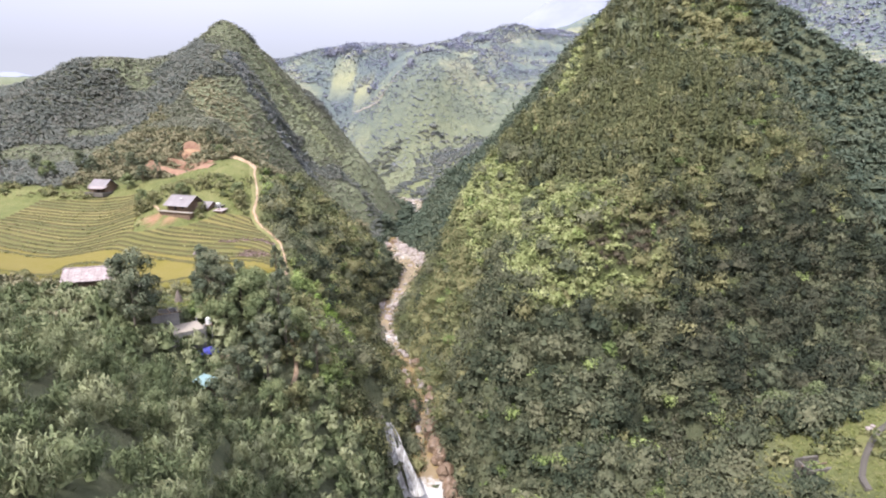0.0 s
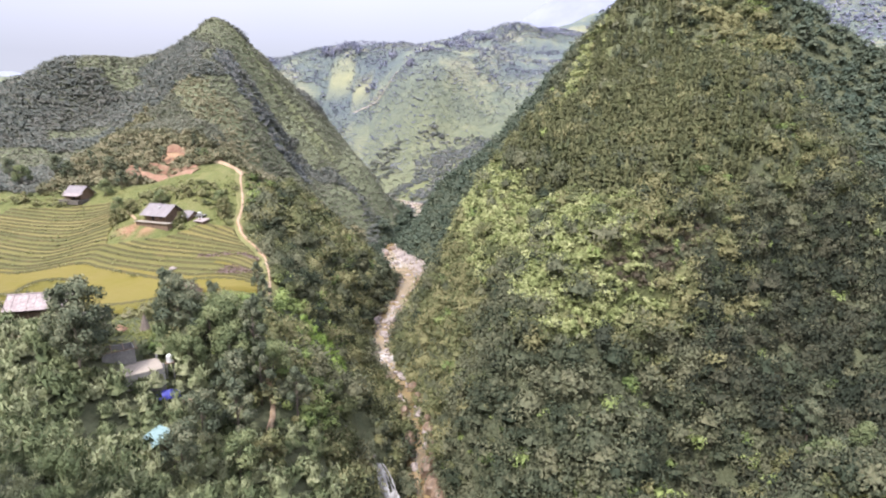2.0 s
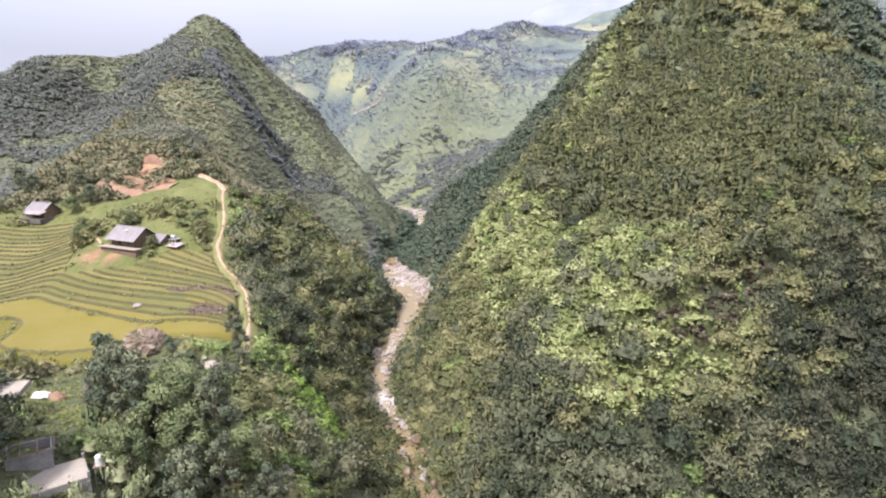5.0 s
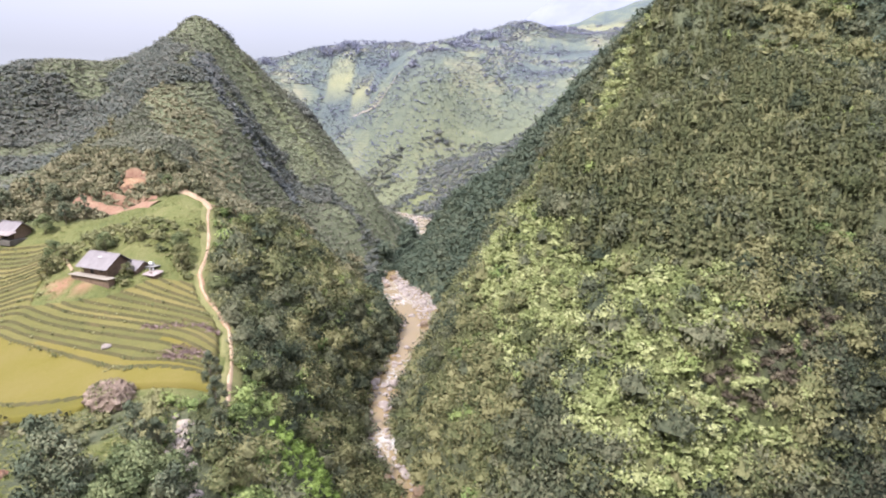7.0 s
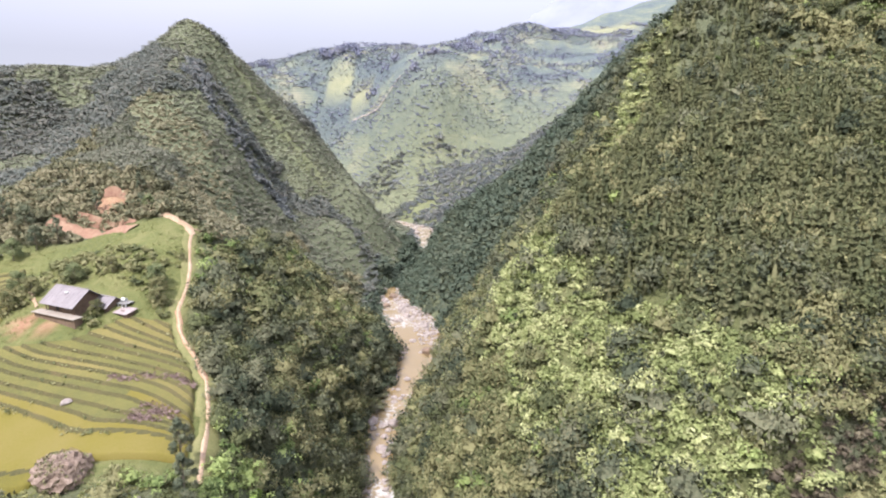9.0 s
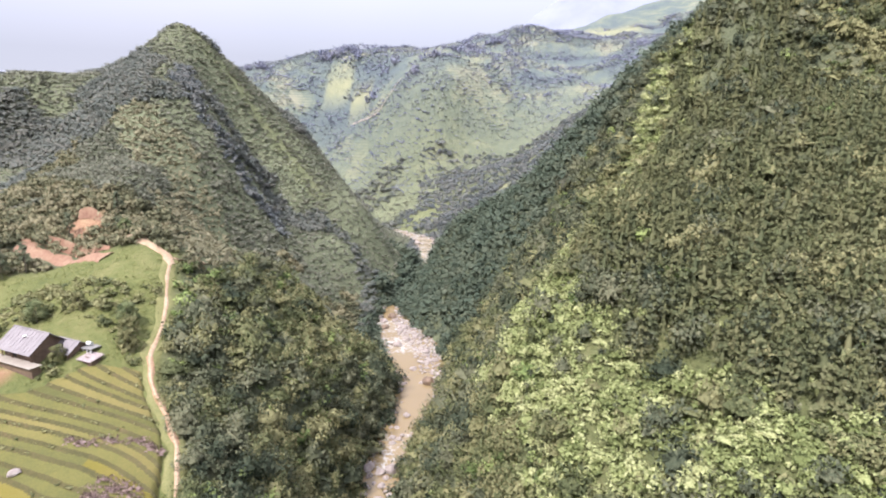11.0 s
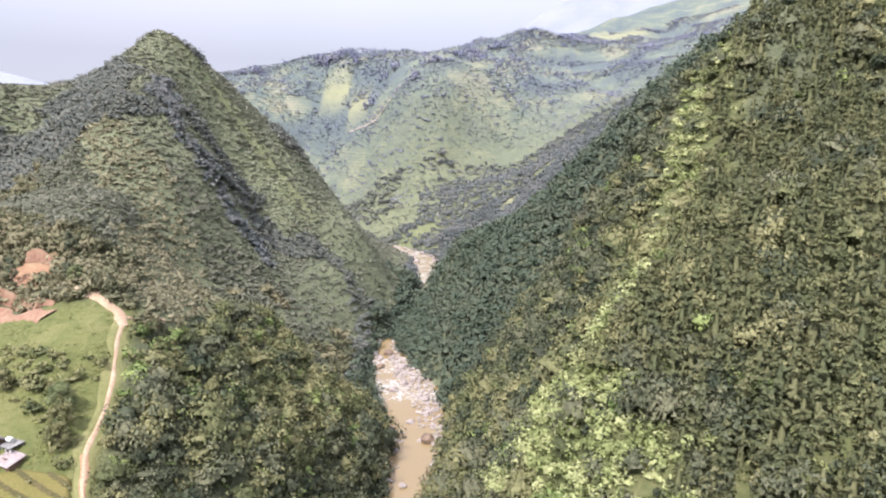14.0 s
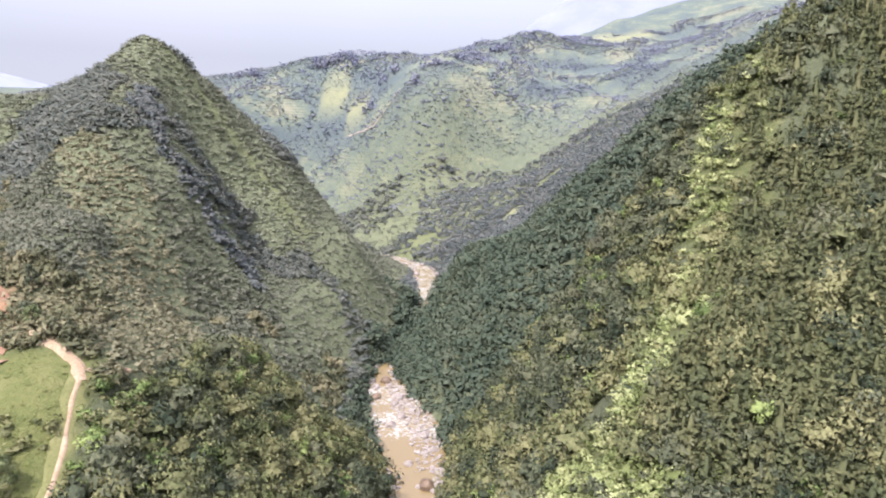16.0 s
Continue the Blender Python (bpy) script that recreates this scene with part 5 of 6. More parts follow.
def gable_roof(house, length, span, eave, ridge, mat, over=0.7, label=""):
    """Two pitched sheets with battens along them and a ridge cap; x is the ridge's direction."""
    L, S = length / 2 + over, span / 2 + over
    drop = (ridge - eave) / (span / 2) * over
    for s in (-1, 1):
        bm = bmesh.new()
        slope_sheet(bm, -L, L, s * S, eave - drop, 0, ridge, 0.09)
        bmesh.ops.recalc_face_normals(bm, faces=bm.faces[:])
        slope = part("roof_slope", bm, mat, house, label)
        k = int(2 * L / 1.1)
        for i in range(k + 1):
            x = -L + 0.04 + (2 * L - 0.08) * i / k
            bm = bmesh.new()
            slope_sheet(bm, x - 0.04, x + 0.04, s * (S - 0.02), eave - drop + 0.06, s * 0.05, ridge + 0.05, 0.06)
            bmesh.ops.recalc_face_normals(bm, faces=bm.faces[:])
            part("seam", bm, mat, slope)
    bm = bmesh.new()
    box(bm, -L, L, -0.16, 0.16, ridge - 0.04, ridge + 0.1, 0.03)
    part("ridge_cap", bm, mat, house)


def gable_walls(house, length, span, eave, ridge, mat, open_front=False, base=-1.2):
    L, S, t = length / 2, span / 2, 0.14
    bm = bmesh.new()
    if not open_front:
        k = int(length / 0.35)
        for i in range(k):
            x = -L + length * i / k
            box(bm, x + 0.012, x + length / k - 0.012, -S, -S + t, base, eave)
        part("front_wall", bm, mat, house, "upright dark planks")
    else:
        box(bm, -L, L, -S, -S + t, base, 0.55 * eave)
        part("front_wall", bm, mat, house, "half-height plank wall")
    bm = bmesh.new()
    box(bm, -L, L, S - t, S, base, eave)
    part("back_wall", bm, mat, house)
    for s in (-1, 1):
        bm = bmesh.new()
        x = s * (L - t / 2)
        for a in (-t / 2, t / 2):
            vs = [bm.verts.new((x + a, y, z)) for y, z in ((-S, base), (S, base), (S, eave), (0, ridge - 0.12), (-S, eave))]
            bm.faces.new(vs)
        bm.verts.ensure_lookup_table()
        for i in range(5):
            j = (i + 1) % 5
            bm.faces.new([bm.verts[i], bm.verts[j], bm.verts[5 + j], bm.verts[5 + i]])
        bmesh.ops.recalc_face_normals(bm, faces=bm.faces[:])
        part("gable_wall", bm, mat, house)
    for x in np.linspace(-L, L, max(3, int(length / 2.2))):
        bm = bmesh.new()
        box(bm, x - 0.09, x + 0.09, -S - 0.5, -S - 0.32, base, eave - 0.05, 0.02)
        part("post", bm, mat, house)


def opening(house, x, z0, z1, w, y, mat=None):
    # no hole in the wall: a panel in the colour of inside shade
    bm = bmesh.new()
    box(bm, x - w / 2, x + w / 2, y - 0.03, y + 0.05, z0, z1)
    d = part("doorway", bm, mat or INSIDE_SHADE, house, "doorway panel coloured as the shade inside")
    bm = bmesh.new()
    for a, b, c, e in ((x - w / 2 - 0.08, x - w / 2, z0, z1 + 0.08), (x + w / 2, x + w / 2 + 0.08, z0, z1 + 0.08), (x - w / 2, x + w / 2, z1, z1 + 0.08)):
        box(bm, a, b, y - 0.06, y + 0.04, c, e)
    part("frame", bm, TIMBER, d)


def slab(house, name, x0, x1, y0, y1, z0, z1, mat, label=""):
    bm = bmesh.new()
    box(bm, x0, x1, y0, y1, z0, z1, 0.04)
    return part(name, bm, mat, house, label)


def spot(x, y, turn=0.0, lift=0.0):
    return pose(x, y, float(land(x, y)) + lift, 0, 0, turn)


# the farmhouse above the terraces
farm = thing("farmhouse", pose(-87.6, 195.4, 34.1, 0, 0, -24), "dark timber farmhouse with grey sheet roof and pale yard slab", "house")
gable_walls(farm, 9.0, 6.2, 2.5, 4.8, TIMBER, base=-1.6)
gable_roof(farm, 9.4, 6.8, 2.5, 5.0, ROOF_TILE, 0.95, "purplish grey weathered roof sheet")
opening(farm, -1.2, 0.2, 2.1, 1.2, -3.1)
opening(farm, 2.3, 0.9, 1.9, 0.9, -3.1)
slab(farm, "yard_slab", -6.8, 7.4, -5.6, -3.2, -0.16, 0.02, YARD, "pale swept concrete drying yard")
# added dark block: stands for the shade under the yard slab
slab(farm, "undercroft", -6.5, 7.1, -5.1, -3.3, -3.2, -0.16, TIMBER, "dark block for the shade below the yard")
slab(farm, "roof_patch", -0.4, 0.5, -1.75, -1.2, 4.0, 4.2, WHITE, "small pale translucent roof patch")

annex = thing("farm_annex", pose(-80.4, 195.6, 33.3, 0, 0, -24), "low timber farm annex with grey pitched roof", "house")
gable_walls(annex, 5.6, 4.4, 2.2, 3.6, TIMBER, base=-1.0)
gable_roof(annex, 5.6, 4.6, 2.2, 3.7, ROOF_TILE, 0.5)
opening(annex, 0.6, 0.1, 1.8, 1.0, -2.2)

wash = thing("wash_house", pose(-75.8, 194.9, 33.4, 0, 0, -22), "small pale masonry wash house with a roof tank", "outbuilding")
for x in (-1.1, 0, 1.1):
    slab(wash, "pillar", x - 0.14, x + 0.14, -1.1, -0.8, -0.6, 2.2, WHITE)
slab(wash, "wall", -1.25, 1.25, 0.8, 1.0, -0.6, 2.2, CONCRETE)
slab(wash, "roof_slab", -1.4, 1.4, -1.3, 1.2, 2.2, 2.38, CONCRETE)
bm = bmesh.new()
bmesh.ops.create_cone(bm, cap_ends=True, segments=16, radius1=0.42, radius2=0.42, depth=1.2, matrix=Matrix.Translation((-0.5, 0.1, 2.85)) @ Matrix.Rotation(math.pi / 2, 4, "Y"))
part("water_tank", bm, WHITE, wash, "white roof water tank")

shed = thing("low_shed", pose(-74.6, 192.4, 33.2, 0, 0, -24), "low shed with a patched pale grey roof", "shed")
slab(shed, "wall", -1.7, 1.7, -1.1, 1.1, -1.0, 1.1, TIMBER)
bm = bmesh.new()
slope_sheet(bm, -2.1, 2.1, -1.6, 1.15, 1.5, 1.75, 0.1)
part("roof_sheet", bm, ROOF_OLD, shed, "patched pale grey roof sheet")
slab(shed, "roof_weight", -0.9, 0.2, -0.5, -0.3, 1.35, 1.55, TIMBER)

# the second house, further left on the meadow
second = thing("meadow_house", pose(-132.0, 225.0, 37.2, 0, 0, -20), "dark timber house with two grey roof levels", "house")
gable_walls(second, 7.4, 5.4, 2.3, 4.4, TIMBER, base=-1.2)
gable_roof(second, 7.4, 5.6, 2.3, 4.6, ROOF_TILE, 0.7)
opening(second, 0.5, 0.1, 1.9, 1.2, -2.7)
bm = bmesh.new()
slope_sheet(bm, -2.0, 5.4, -5.4, 1.55, -2.6, 2.25, 0.1)
part("lean_to_roof", bm, ROOF_OLD, second, "pale lean-to roof sheet")
slab(second, "plinth", -4.4, 5.4, -5.2, 3.2, -1.6, -0.05, STONE)

# the barn beside the tall trees
barn = thing("barn", pose(-71.6, 114.8, 29.9, 0, 0, 18), "open timber barn with a stained old sheet roof", "barn")
gable_walls(barn, 9.0, 5.4, 2.3, 3.9, TIMBER, open_front=True, base=-1.6)
gable_roof(barn, 9.0, 5.8, 2.3, 4.0, ROOF_OLD, 0.7, "stained pinkish grey roof sheet")
slab(barn, "loft_floor", -3.8, 3.8, -2.4, 2.4, 1.05, 1.2, TIMBER)
slab(barn, "yard_slab", 4.6, 9.2, -4.4, 1.4, -1.4, -0.55, YARD, "pale concrete yard beside the barn")

# the half-built concrete house
shell = thing("concrete_house", pose(-47.2, 99.6, 23.2, 0, 0, 38) @ Matrix.Scale(1.15, 4), "half-built grey concrete house with a flat roof", "house")
for x0, x1, y0, y1 in ((-2.8, 2.8, -2.2, -2.0), (-2.8, 2.8, 2.0, 2.2), (-2.8, -2.6, -2.0, 2.0), (2.6, 2.8, -2.0, 2.0)):
    slab(shell, "wall", x0, x1, y0, y1, -1.8, 2.5, CONCRETE)
slab(shell, "roof_slab", -2.8, 2.8, -2.2, 2.2, 2.5, 2.65, YARD, "pale rubble-strewn roof slab")
# both openings are panels with the inside shade as their colour
slab(shell, "window_opening", -0.8, 0.5, -2.24, -2.19, 0.6, 1.7, INSIDE_SHADE)
slab(shell, "garage_opening", 2.78, 2.84, -1.4, 1.3, -1.2, 1.4, INSIDE_SHADE)
for x, y in ((-2.7, -2.1), (2.7, -2.1), (2.7, 2.1), (-2.7, 2.1)):
    slab(shell, "column", x - 0.14, x + 0.14, y - 0.14, y + 0.14, 2.5, 3.2, CONCRETE)
shell2 = thing("roofless_house", pose(-51.4, 101.6, 26.2, 0, 0, 34), "roofless concrete house with bare rafters", "house")
for x0, x1, y0, y1 in ((-2.3, 2.3, -1.9, -1.75), (-2.3, 2.3, 1.75, 1.9), (-2.3, -2.15, -1.75, 1.75), (2.15, 2.3, -1.75, 1.75)):
    slab(shell2, "wall", x0, x1, y0, y1, -1.6, 2.4, CONCRETE)
slab(shell2, "floor", -2.15, 2.15, -1.75, 1.75, 0.9, 1.05, YARD)
for k in range(4):
    bm = bmesh.new()
    box(bm, -2.6 + 1.7 * k, -2.5 + 1.7 * k, -2.2, 2.2, 2.4, 2.52)
    part("rafter", bm, TIMBER, shell2)
slab(shell2, "wall_plate", -2.7, 2.7, -2.05, -1.92, 2.52, 2.64, TIMBER)

tower = thing("tank_tower", pose(-43.6, 102.4, 21.5, 0, 0, 20), "white water tank on a thin pole tower", "water tank")
for x, y in ((-0.5, -0.5), (0.5, -0.5), (0.5, 0.5), (-0.5, 0.5)):
    slab(tower, "leg", x - 0.07, x + 0.07, y - 0.07, y + 0.07, -1.0, 4.4, CONCRETE)
slab(tower, "platform", -0.7, 0.7, -0.7, 0.7, 4.4, 4.52, TIMBER)
bm = bmesh.new()
bmesh.ops.create_cone(bm, cap_ends=True, segments=18, radius1=0.52, radius2=0.5, depth=1.1, matrix=Matrix.Translation((0, 0, 5.07)))
bmesh.ops.create_cone(bm, cap_ends=True, segments=18, radius1=0.5, radius2=0.15, depth=0.22, matrix=Matrix.Translation((0, 0, 5.73)))
part("tank", bm, WHITE, tower, "white plastic tank with a conical lid")


def crumpled(bm, w, d, seed, high):
    bmesh.ops.create_grid(bm, x_segments=14, y_segments=10, size=0.5)
    for v in bm.verts:
        x, y = v.co.x, v.co.y
        edge = max(abs(x), abs(y)) * 2
        v.co = Vector((x * w, y * d, high * (1 - edge ** 3) + 0.35 * noise.noise(Vector((x * 5 + seed, y * 5, 0)))))
    r = bmesh.ops.solidify(bm, geom=bm.faces[:], thickness=0.03)


tarp = thing("tarpaulin", spot(-42.6, 98.6, 30, 0.5), "crumpled blue tarpaulin over a pile beside the concrete house", "tarpaulin")
bm = bmesh.new()
crumpled(bm, 3.6, 2.2, 3, 0.9)
part("sheet", bm, TARP, tarp)
pile = thing("timber_pile", spot(-40.6, 99.4, 24, 0.2), "heap of sawn yellowish boards", "timber")
for k in range(9):
    bm = bmesh.new()
    a = 0.28 * (k % 3) - 0.28 + 0.03 * (k // 3)
    box(bm, -1.5 + 0.1 * (k % 2), 1.5 + 0.12 * (k % 3), a - 0.12, a + 0.12, 0.14 * (k // 3), 0.14 * (k // 3) + 0.12, 0.01)
    part("board", bm, EARTH, pile)

hut = thing("sheet_roof_hut", pose(-39.6, 88.4, 18.7, 0, 0, -28), "small open hut under a turquoise roof sheet", "hut")
for x in (-1.3, 1.3):
    for y in (-1.3, 1.3):
        slab(hut, "post", x - 0.06, x + 0.06, y - 0.06, y + 0.06, -1.6, 1.9 if y < 0 else 2.4, TIMBER)
bm = bmesh.new()
slope_sheet(bm, -1.8, 1.8, -1.9, 1.85, 1.9, 2.55, 0.05)
for k in range(9):
    x = -1.75 + 0.435 * k
    slope_sheet(bm, x - 0.03, x + 0.03, -1.9, 1.89, 1.9, 2.59, 0.04)
part("roof_sheet", bm, TURQUOISE, hut, "turquoise corrugated roof sheet")
slab(hut, "back_wall", -1.3, 1.3, 1.25, 1.33, -1.2, 1.6, TIMBER)
for k in range(14):
    slab(hut, "fence_slat", -2.6 + 0.36 * k, -2.4 + 0.36 * k, -2.5, -2.44, -1.7, -0.5, YARD)

cloth = thing("plastic_sheet", spot(-67.6, 126.2, 15, 0.4), "white plastic sheet spread over a low heap of earth", "plastic sheet")
bm = bmesh.new()
crumpled(bm, 2.6, 1.8, 8, 0.7)
part("sheet", bm, WHITE, cloth)
earth_heap = thing("earth_heap", spot(-65.9, 126.8, 0, 0.1), "low heap of reddish brown earth", "earth heap")
bm = bmesh.new()
crumpled(bm, 3.2, 2.4, 5, 0.9)
part("mound", bm, RED_EARTH, earth_heap)

stack = thing("straw_stack", spot(-61.6, 129.2), "dark pointed straw stack on a pole in the clearing", "straw stack")
bm = bmesh.new()
bmesh.ops.create_cone(bm, cap_ends=True, segments=18, radius1=1.15, radius2=0.16, depth=3.4, matrix=Matrix.Translation((0, 0, 1.6)))
bmesh.ops.subdivide_edges(bm, edges=bm.edges[:], cuts=2, use_grid_fill=True)
for v in bm.verts:
    r = 1 + 0.22 * noise.noise(v.co * 1.7) + 0.12 * noise.noise(v.co * 5)
    v.co.x, v.co.y = v.co.x * r, v.co.y * r
part("straw", bm, STRAW, stack)
slab(stack, "pole", -0.05, 0.05, -0.05, 0.05, -0.2, 3.9, TIMBER)

heap = thing("brushwood_heap", spot(-62.0, 149.6, 0, 0.2) @ Matrix.Diagonal((1.15, 1.1, 1.2, 1)), "large heap of dry brown brushwood and vines", "brushwood")
hr = np.random.default_rng(3)
bm = bmesh.new()
bmesh.ops.create_icosphere(bm, subdivisions=4, radius=1)
for v in bm.verts:
    k = 1 + 0.3 * noise.noise(v.co * 1.6) + 0.22 * noise.noise(v.co * 4.2) + 0.12 * noise.noise(v.co * 9)
    v.co = Vector((v.co.x * 3.6 * k, v.co.y * 3.0 * k, max(v.co.z, -0.2) * 2.7 * k))
part("mound", bm, BRUSH, heap)
q = unit(hr.normal(0, 1, (900, 3)) + np.array([0, -0.3, 0.6]))
tv_, tf_ = leaf_cloud(q * np.array([3.7, 3.1, 2.8]) * hr.uniform(0.95, 1.12, (900, 1)), q, 0.34, 0.16, hr)
ob = new("brushwood", raw_mesh("brushwood", tv_, tf_, BRUSH, False))
ob.parent = heap
q = unit(hr.normal(0, 1, (420, 3)) + np.array([-0.9, -0.2, 0.5]))
tv_, tf_ = leaf_cloud(q * np.array([3.9, 3.2, 2.9]), q, 0.3, 0.6, hr)
ob = new("creeper", raw_mesh("creeper", tv_, tf_, LEAF_MIXED, False, hr.random(len(tv_))))
ob.parent = heap
put_boulder(-73.6, 168.4, float(terrace_height(np.array(-73.6), np.array(168.4))) + 0.5, 1.0, STONES[2], "white rounded stone lying in the rice", "field stones", 0.4, 0.9)

# across the river: ruined stone hut and the stepped walk
ruin = thing("ruined_hut", spot(56.2, 79.0, 12), "overgrown ruined hut of dark stone", "ruin")
for x0, x1, y0, y1, z1 in ((-2.0, 2.0, -1.5, -1.15, 1.5), (-2.0, 2.0, 1.15, 1.5, 1.9), (-2.0, -1.65, -1.15, 1.15, 1.7), (1.65, 2.0, -1.15, 1.15, 1.1)):
    bm = bmesh.new()
    box(bm, x0, x1, y0, y1, -1.2, z1)
    bmesh.ops.subdivide_edges(bm, edges=bm.edges[:], cuts=4, use_grid_fill=True)
    for v in bm.verts:
        v.co += Vector((0.14, 0.14, 0.22 if v.co.z > 0.5 else 0.05)) * noise.noise(v.co * 2.1)
    part("wall", bm, STONE, ruin)
q = unit(hr.normal(0, 1, (620, 3)) + np.array([0, -0.2, 0.5]))
tv_, tf_ = leaf_cloud(q * np.array([2.5, 2.0, 1.3]) * hr.uniform(0.75, 1.1, (620, 1)) + np.array([0, 0, 0.3]), q, 0.2, 0.55, hr)
ob = new("creeper", raw_mesh("creeper", tv_, tf_, LEAF_FRESH, False, hr.random(len(tv_))))
ob.parent = ruin
slab(ruin, "fallen_beam", -2.3, 2.2, -0.2, 0.0, 1.45, 1.6, TIMBER)

steps = tagged(new("stepped_walk"), "pale stepped walkway climbing the grassy slope", "walkway", kind="structure")
q = resample([(57.4, 69.5, 0), (58.6, 72.5, 0), (61.2, 75.8, 0), (64.2, 78.8, 0), (67.5, 81.6, 0), (72.5, 84.5, 0)], 0.42)
dq = unit(np.gradient(q[:, :2], axis=0))
bm0 = bmesh.new()
box(bm0, -0.42, 0.42, -0.13, 0.13, -0.4, 0.12, 0.02)
tread_mesh = bpy.data.meshes.new("tread")
bm0.to_mesh(tread_mesh)
bm0.free()
tread_mesh.materials.append(STONE)
for (x, y, _), (dx, dy) in zip(q, dq):
    ob = new("tread", tread_mesh)
    ob.parent = steps
    ob.matrix_basis = Matrix.Translation((x, y, float(land(x, y)) + 0.25)) @ Matrix.Rotation(math.atan2(dy, dx) - math.pi / 2, 4, "Z")
for x, y, s in ((66.6, 82.6, 0.6), (67.6, 83.2, 0.45)):
    put_boulder(x, y, float(land(x, y)) + 0.3, s, STONES[1], "white stone beside the stepped walkway", "field stones", 1.0, 0.8)

# ---- single trees ----
def tree_parts(seed, height, spread, leaves, mat, slim=1.0, size=0.33):
    """A tapered trunk with limbs, and a ragged crown of leaf clumps carried by them; returns a thing at the origin."""
    g = np.random.default_rng(seed)
    tree = thing("tree", Matrix.Identity(4), "", "")
    bm = bmesh.new()

    def limb(a, b, ra, rb):
        d = Vector(b) - Vector(a)
        m = Matrix.Translation((Vector(a) + Vector(b)) / 2) @ d.to_track_quat("Z", "Y").to_matrix().to_4x4()
        bmesh.ops.create_cone(bm, cap_ends=False, segments=7, radius1=ra, radius2=rb, depth=d.length, matrix=m)
    limb((0, 0, -0.5), (0.1, 0.05, height * 0.45), 0.16 * height / 7, 0.10 * height / 7)
    limb((0.1, 0.05, height * 0.45), (0, 0.1, height * 0.86), 0.10 * height / 7, 0.03)
    part("trunk", bm, BARK, tree)
    heads = []
    k = 12
    for i in range(k):
        u = 0.28 + 0.66 * i / (k - 1)
        a = 2.4 * i + g.uniform(-0.4, 0.4)
        r = spread * math.sin(math.pi * (0.25 + 0.68 * u)) * g.uniform(0.55, 1.0)
        tip = np.array([math.cos(a) * r, math.sin(a) * r, height * (u + 0.08)])
        bm = bmesh.new()
        limb((0, 0.05, height * u * 0.86), tip, 0.05 * height / 7, 0.015)
        part("limb", bm, BARK, tree)
        heads.append((tip, spread * g.uniform(0.32, 0.52)))
    heads.append((np.array([0, 0.1, height * 0.93]), spread * 0.4))
    w = np.array([h[1] ** 2 for h in heads])
    i = g.choice(len(heads), leaves, p=w / w.sum())
    d = unit(g.normal(0, 1, (leaves, 3)) + np.array([0, 0, 0.35]))
    c, rad = np.array([h[0] for h in heads])[i], np.array([h[1] for h in heads])[i]
    p = c + d * rad[:, None] * g.uniform(0.5, 1.08, (leaves, 1)) * np.array([1, 1, 0.85 * slim])
    v, f = sprays(p, d, size, 0.5, g, droop=0.5)
    core = np.repeat(0.85 * c + 0.15 * np.array([0, 0, height * 0.5]), 3, axis=0)
    ob = new("crown", raw_mesh("crown", v, f, mat, True, np.repeat(np.clip(g.random(13)[i] * 0.6 + 0.2, 0, 1), 3), normals=unit(unit(v - core) + np.repeat(g.normal(0, 0.4, (leaves, 3)), 3, 0) + np.array([0, 0, 0.25]))))
    ob.parent = tree
    return tree


KINDS = [(tree_parts(101, 8.5, 2.6, 4000, LEAF_GROVE, 1.0, 0.19), "tall dark green broad-leaved tree with a ragged crown"),
         (tree_parts(102, 7.0, 2.9, 4200, LEAF_BROAD, 1.0, 0.19), "broad green tree with clumped foliage"),
         (tree_parts(103, 9.5, 1.9, 3400, LEAF_GROVE, 1.4, 0.18), "slender tall dark tree hung with leaves"),
         (tree_parts(104, 5.0, 2.2, 2000, LEAF_MIXED, 1.0, 0.2), "small rounded green tree")]
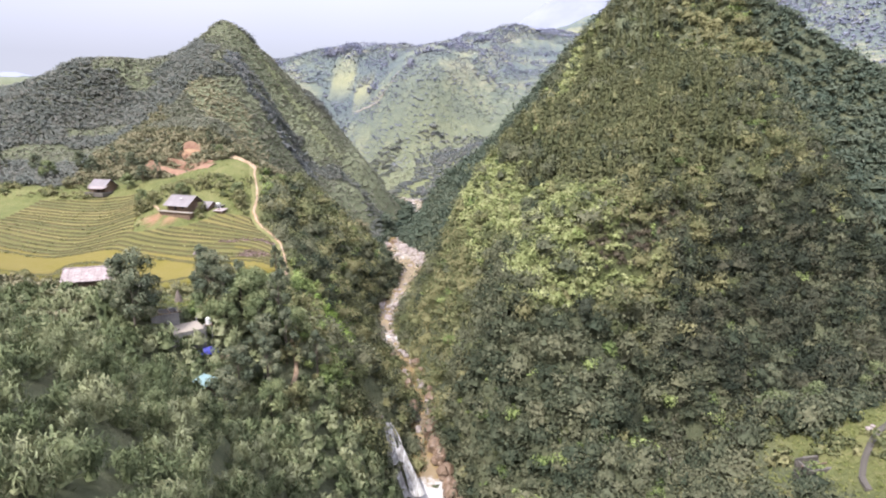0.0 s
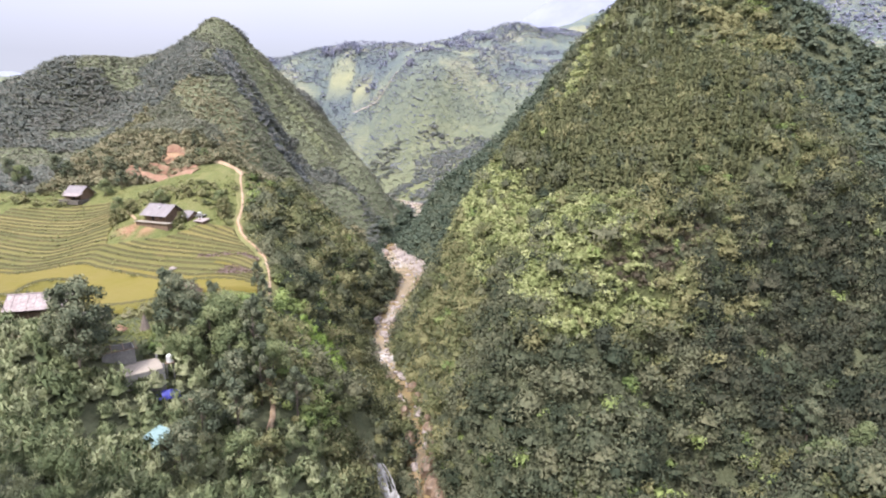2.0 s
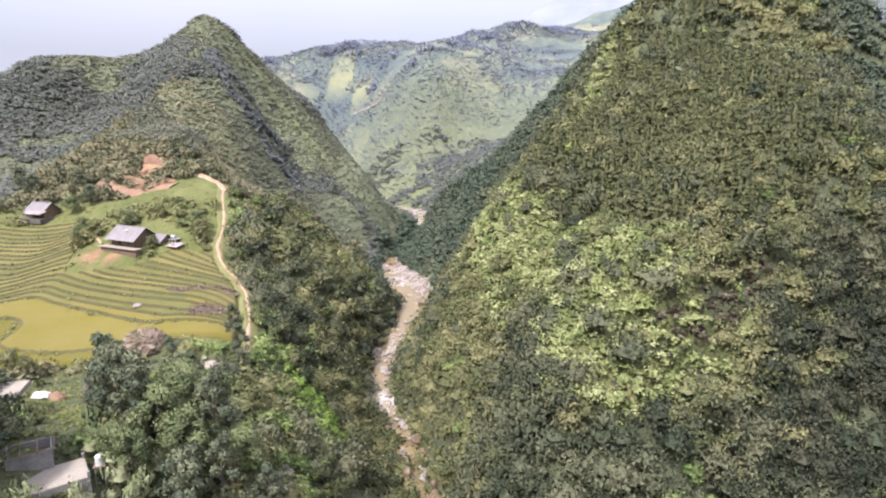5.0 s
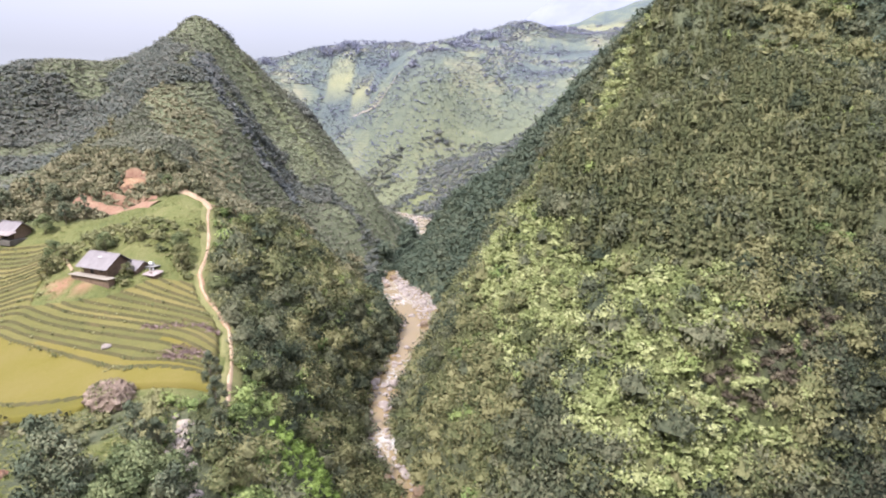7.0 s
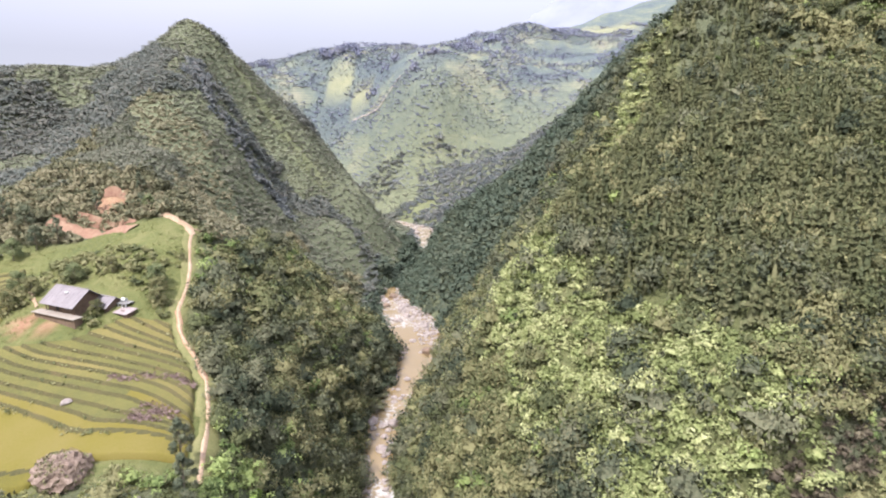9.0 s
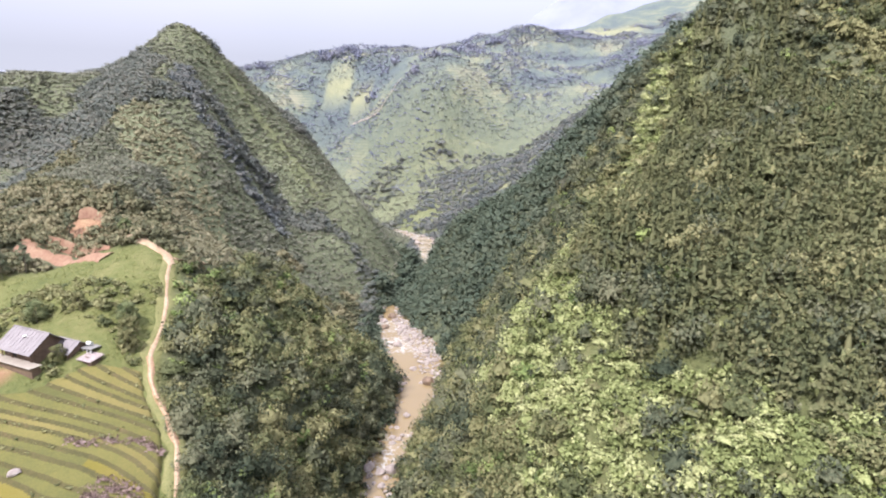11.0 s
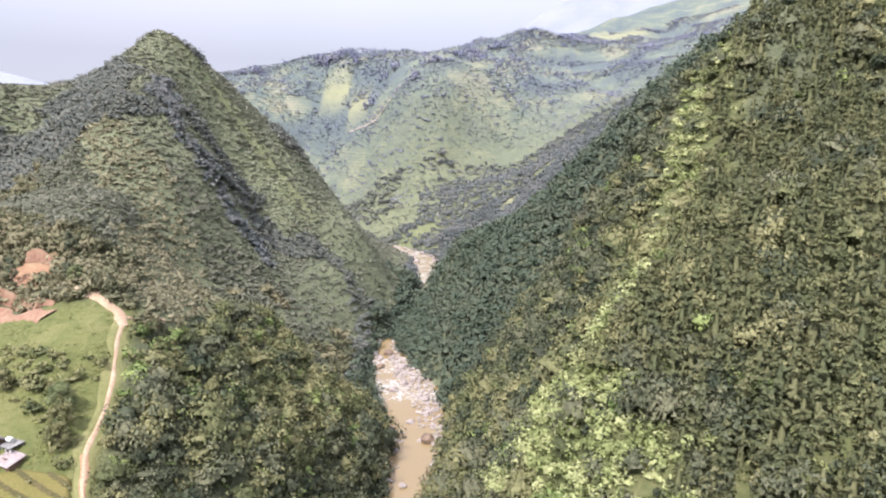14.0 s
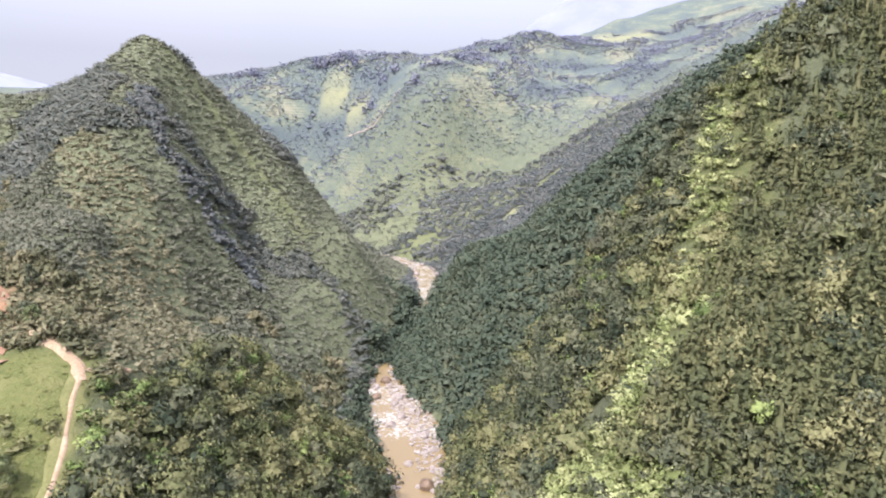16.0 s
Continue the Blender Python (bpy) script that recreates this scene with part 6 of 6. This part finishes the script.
# Standing trees, group by group: x, y, kind, scale.
NEAR_GROVE = [(-54.5, 98.5, 0, 1.25), (-53, 94.5, 0, 1.1), (-56, 96, 2, 1.1), (-46, 112, 0, 1.2), (-48.5, 114, 2, 1.15), (-43.5, 110.5, 0, 1.0), (-41, 117, 1, 1.0), (-38, 113, 1, 1.05),
    (-36.5, 118, 1, 0.95), (-40, 110, 1, 1.0), (-36, 108, 1, 0.95), (-33, 111, 2, 1.05), (-30.5, 106, 2, 1.0), (-34, 104, 0, 1.0), (-32, 99, 2, 1.1), (-29.5, 110, 1, 0.8),
    (-41.5, 104.5, 1, 0.8), (-36, 95, 0, 0.95), (-30, 93, 1, 0.9), (-35, 86, 0, 0.9), (-27, 98, 3, 1.1), (-25, 108, 2, 0.9), (-44, 105.5, 1, 0.6)]
STREAM_TREES = [(-47.6, 131, 2, 0.95), (-45.3, 132.4, 2, 0.75), (-45.2, 152.2, 2, 0.75), (-41.8, 145.5, 2, 0.75), (-40.5, 143, 0, 0.5), (-79, 139, 3, 0.75), (-84, 141, 3, 0.9), (-98, 131, 3, 0.8),
    (-105, 140, 3, 0.8), (-34, 130, 3, 0.9), (-66, 138, 3, 0.5)]
MEADOW_TREES = [(-70, 199, 3, 0.8), (-72, 202, 1, 0.62), (-69, 196, 3, 0.75), (-80.5, 191.6, 3, 0.62), (-92, 203, 1, 0.6), (-101, 201, 3, 0.85), (-104, 197, 3, 0.8), (-84, 205, 3, 0.7),
    (-107, 205, 1, 0.62), (-122, 224, 1, 0.75), (-118, 228, 0, 0.7), (-113, 230, 2, 0.7), (-109, 243, 2, 0.6), (-100, 252, 2, 0.6), (-94, 241, 0, 0.5), (-91, 239, 1, 0.55),
    (-126, 236, 0, 0.8), (-135, 240, 2, 0.8), (-142, 236, 0, 0.85), (-150, 241, 0, 0.9), (-160, 236, 1, 0.9), (-170, 243, 0, 0.9), (-182, 240, 2, 0.9)]
RIVER_FOOT_TREES = [(62, 100, 1, 0.85), (70, 108, 0, 0.9), (78, 112, 1, 0.9), (66, 115, 3, 1.1), (74, 122, 0, 0.95), (60, 106, 3, 1.0), (84, 103, 1, 0.9), (52, 100, 3, 1.0)]
for x, y, k, s in NEAR_GROVE + STREAM_TREES + MEADOW_TREES + RIVER_FOOT_TREES:
    src, label = KINDS[k]
    ob = copy_thing(src, spot(x, y, (x * 37 + y * 17) % 360, -0.2) @ Matrix.Diagonal((1.15 * s, 1.15 * s, 1.1 * s, 1)))
    tagged(ob, label, "tree", "trees on the near slopes")
for src, _ in KINDS:
    for o in (*src.children_recursive, src):
        bpy.data.objects.remove(o)
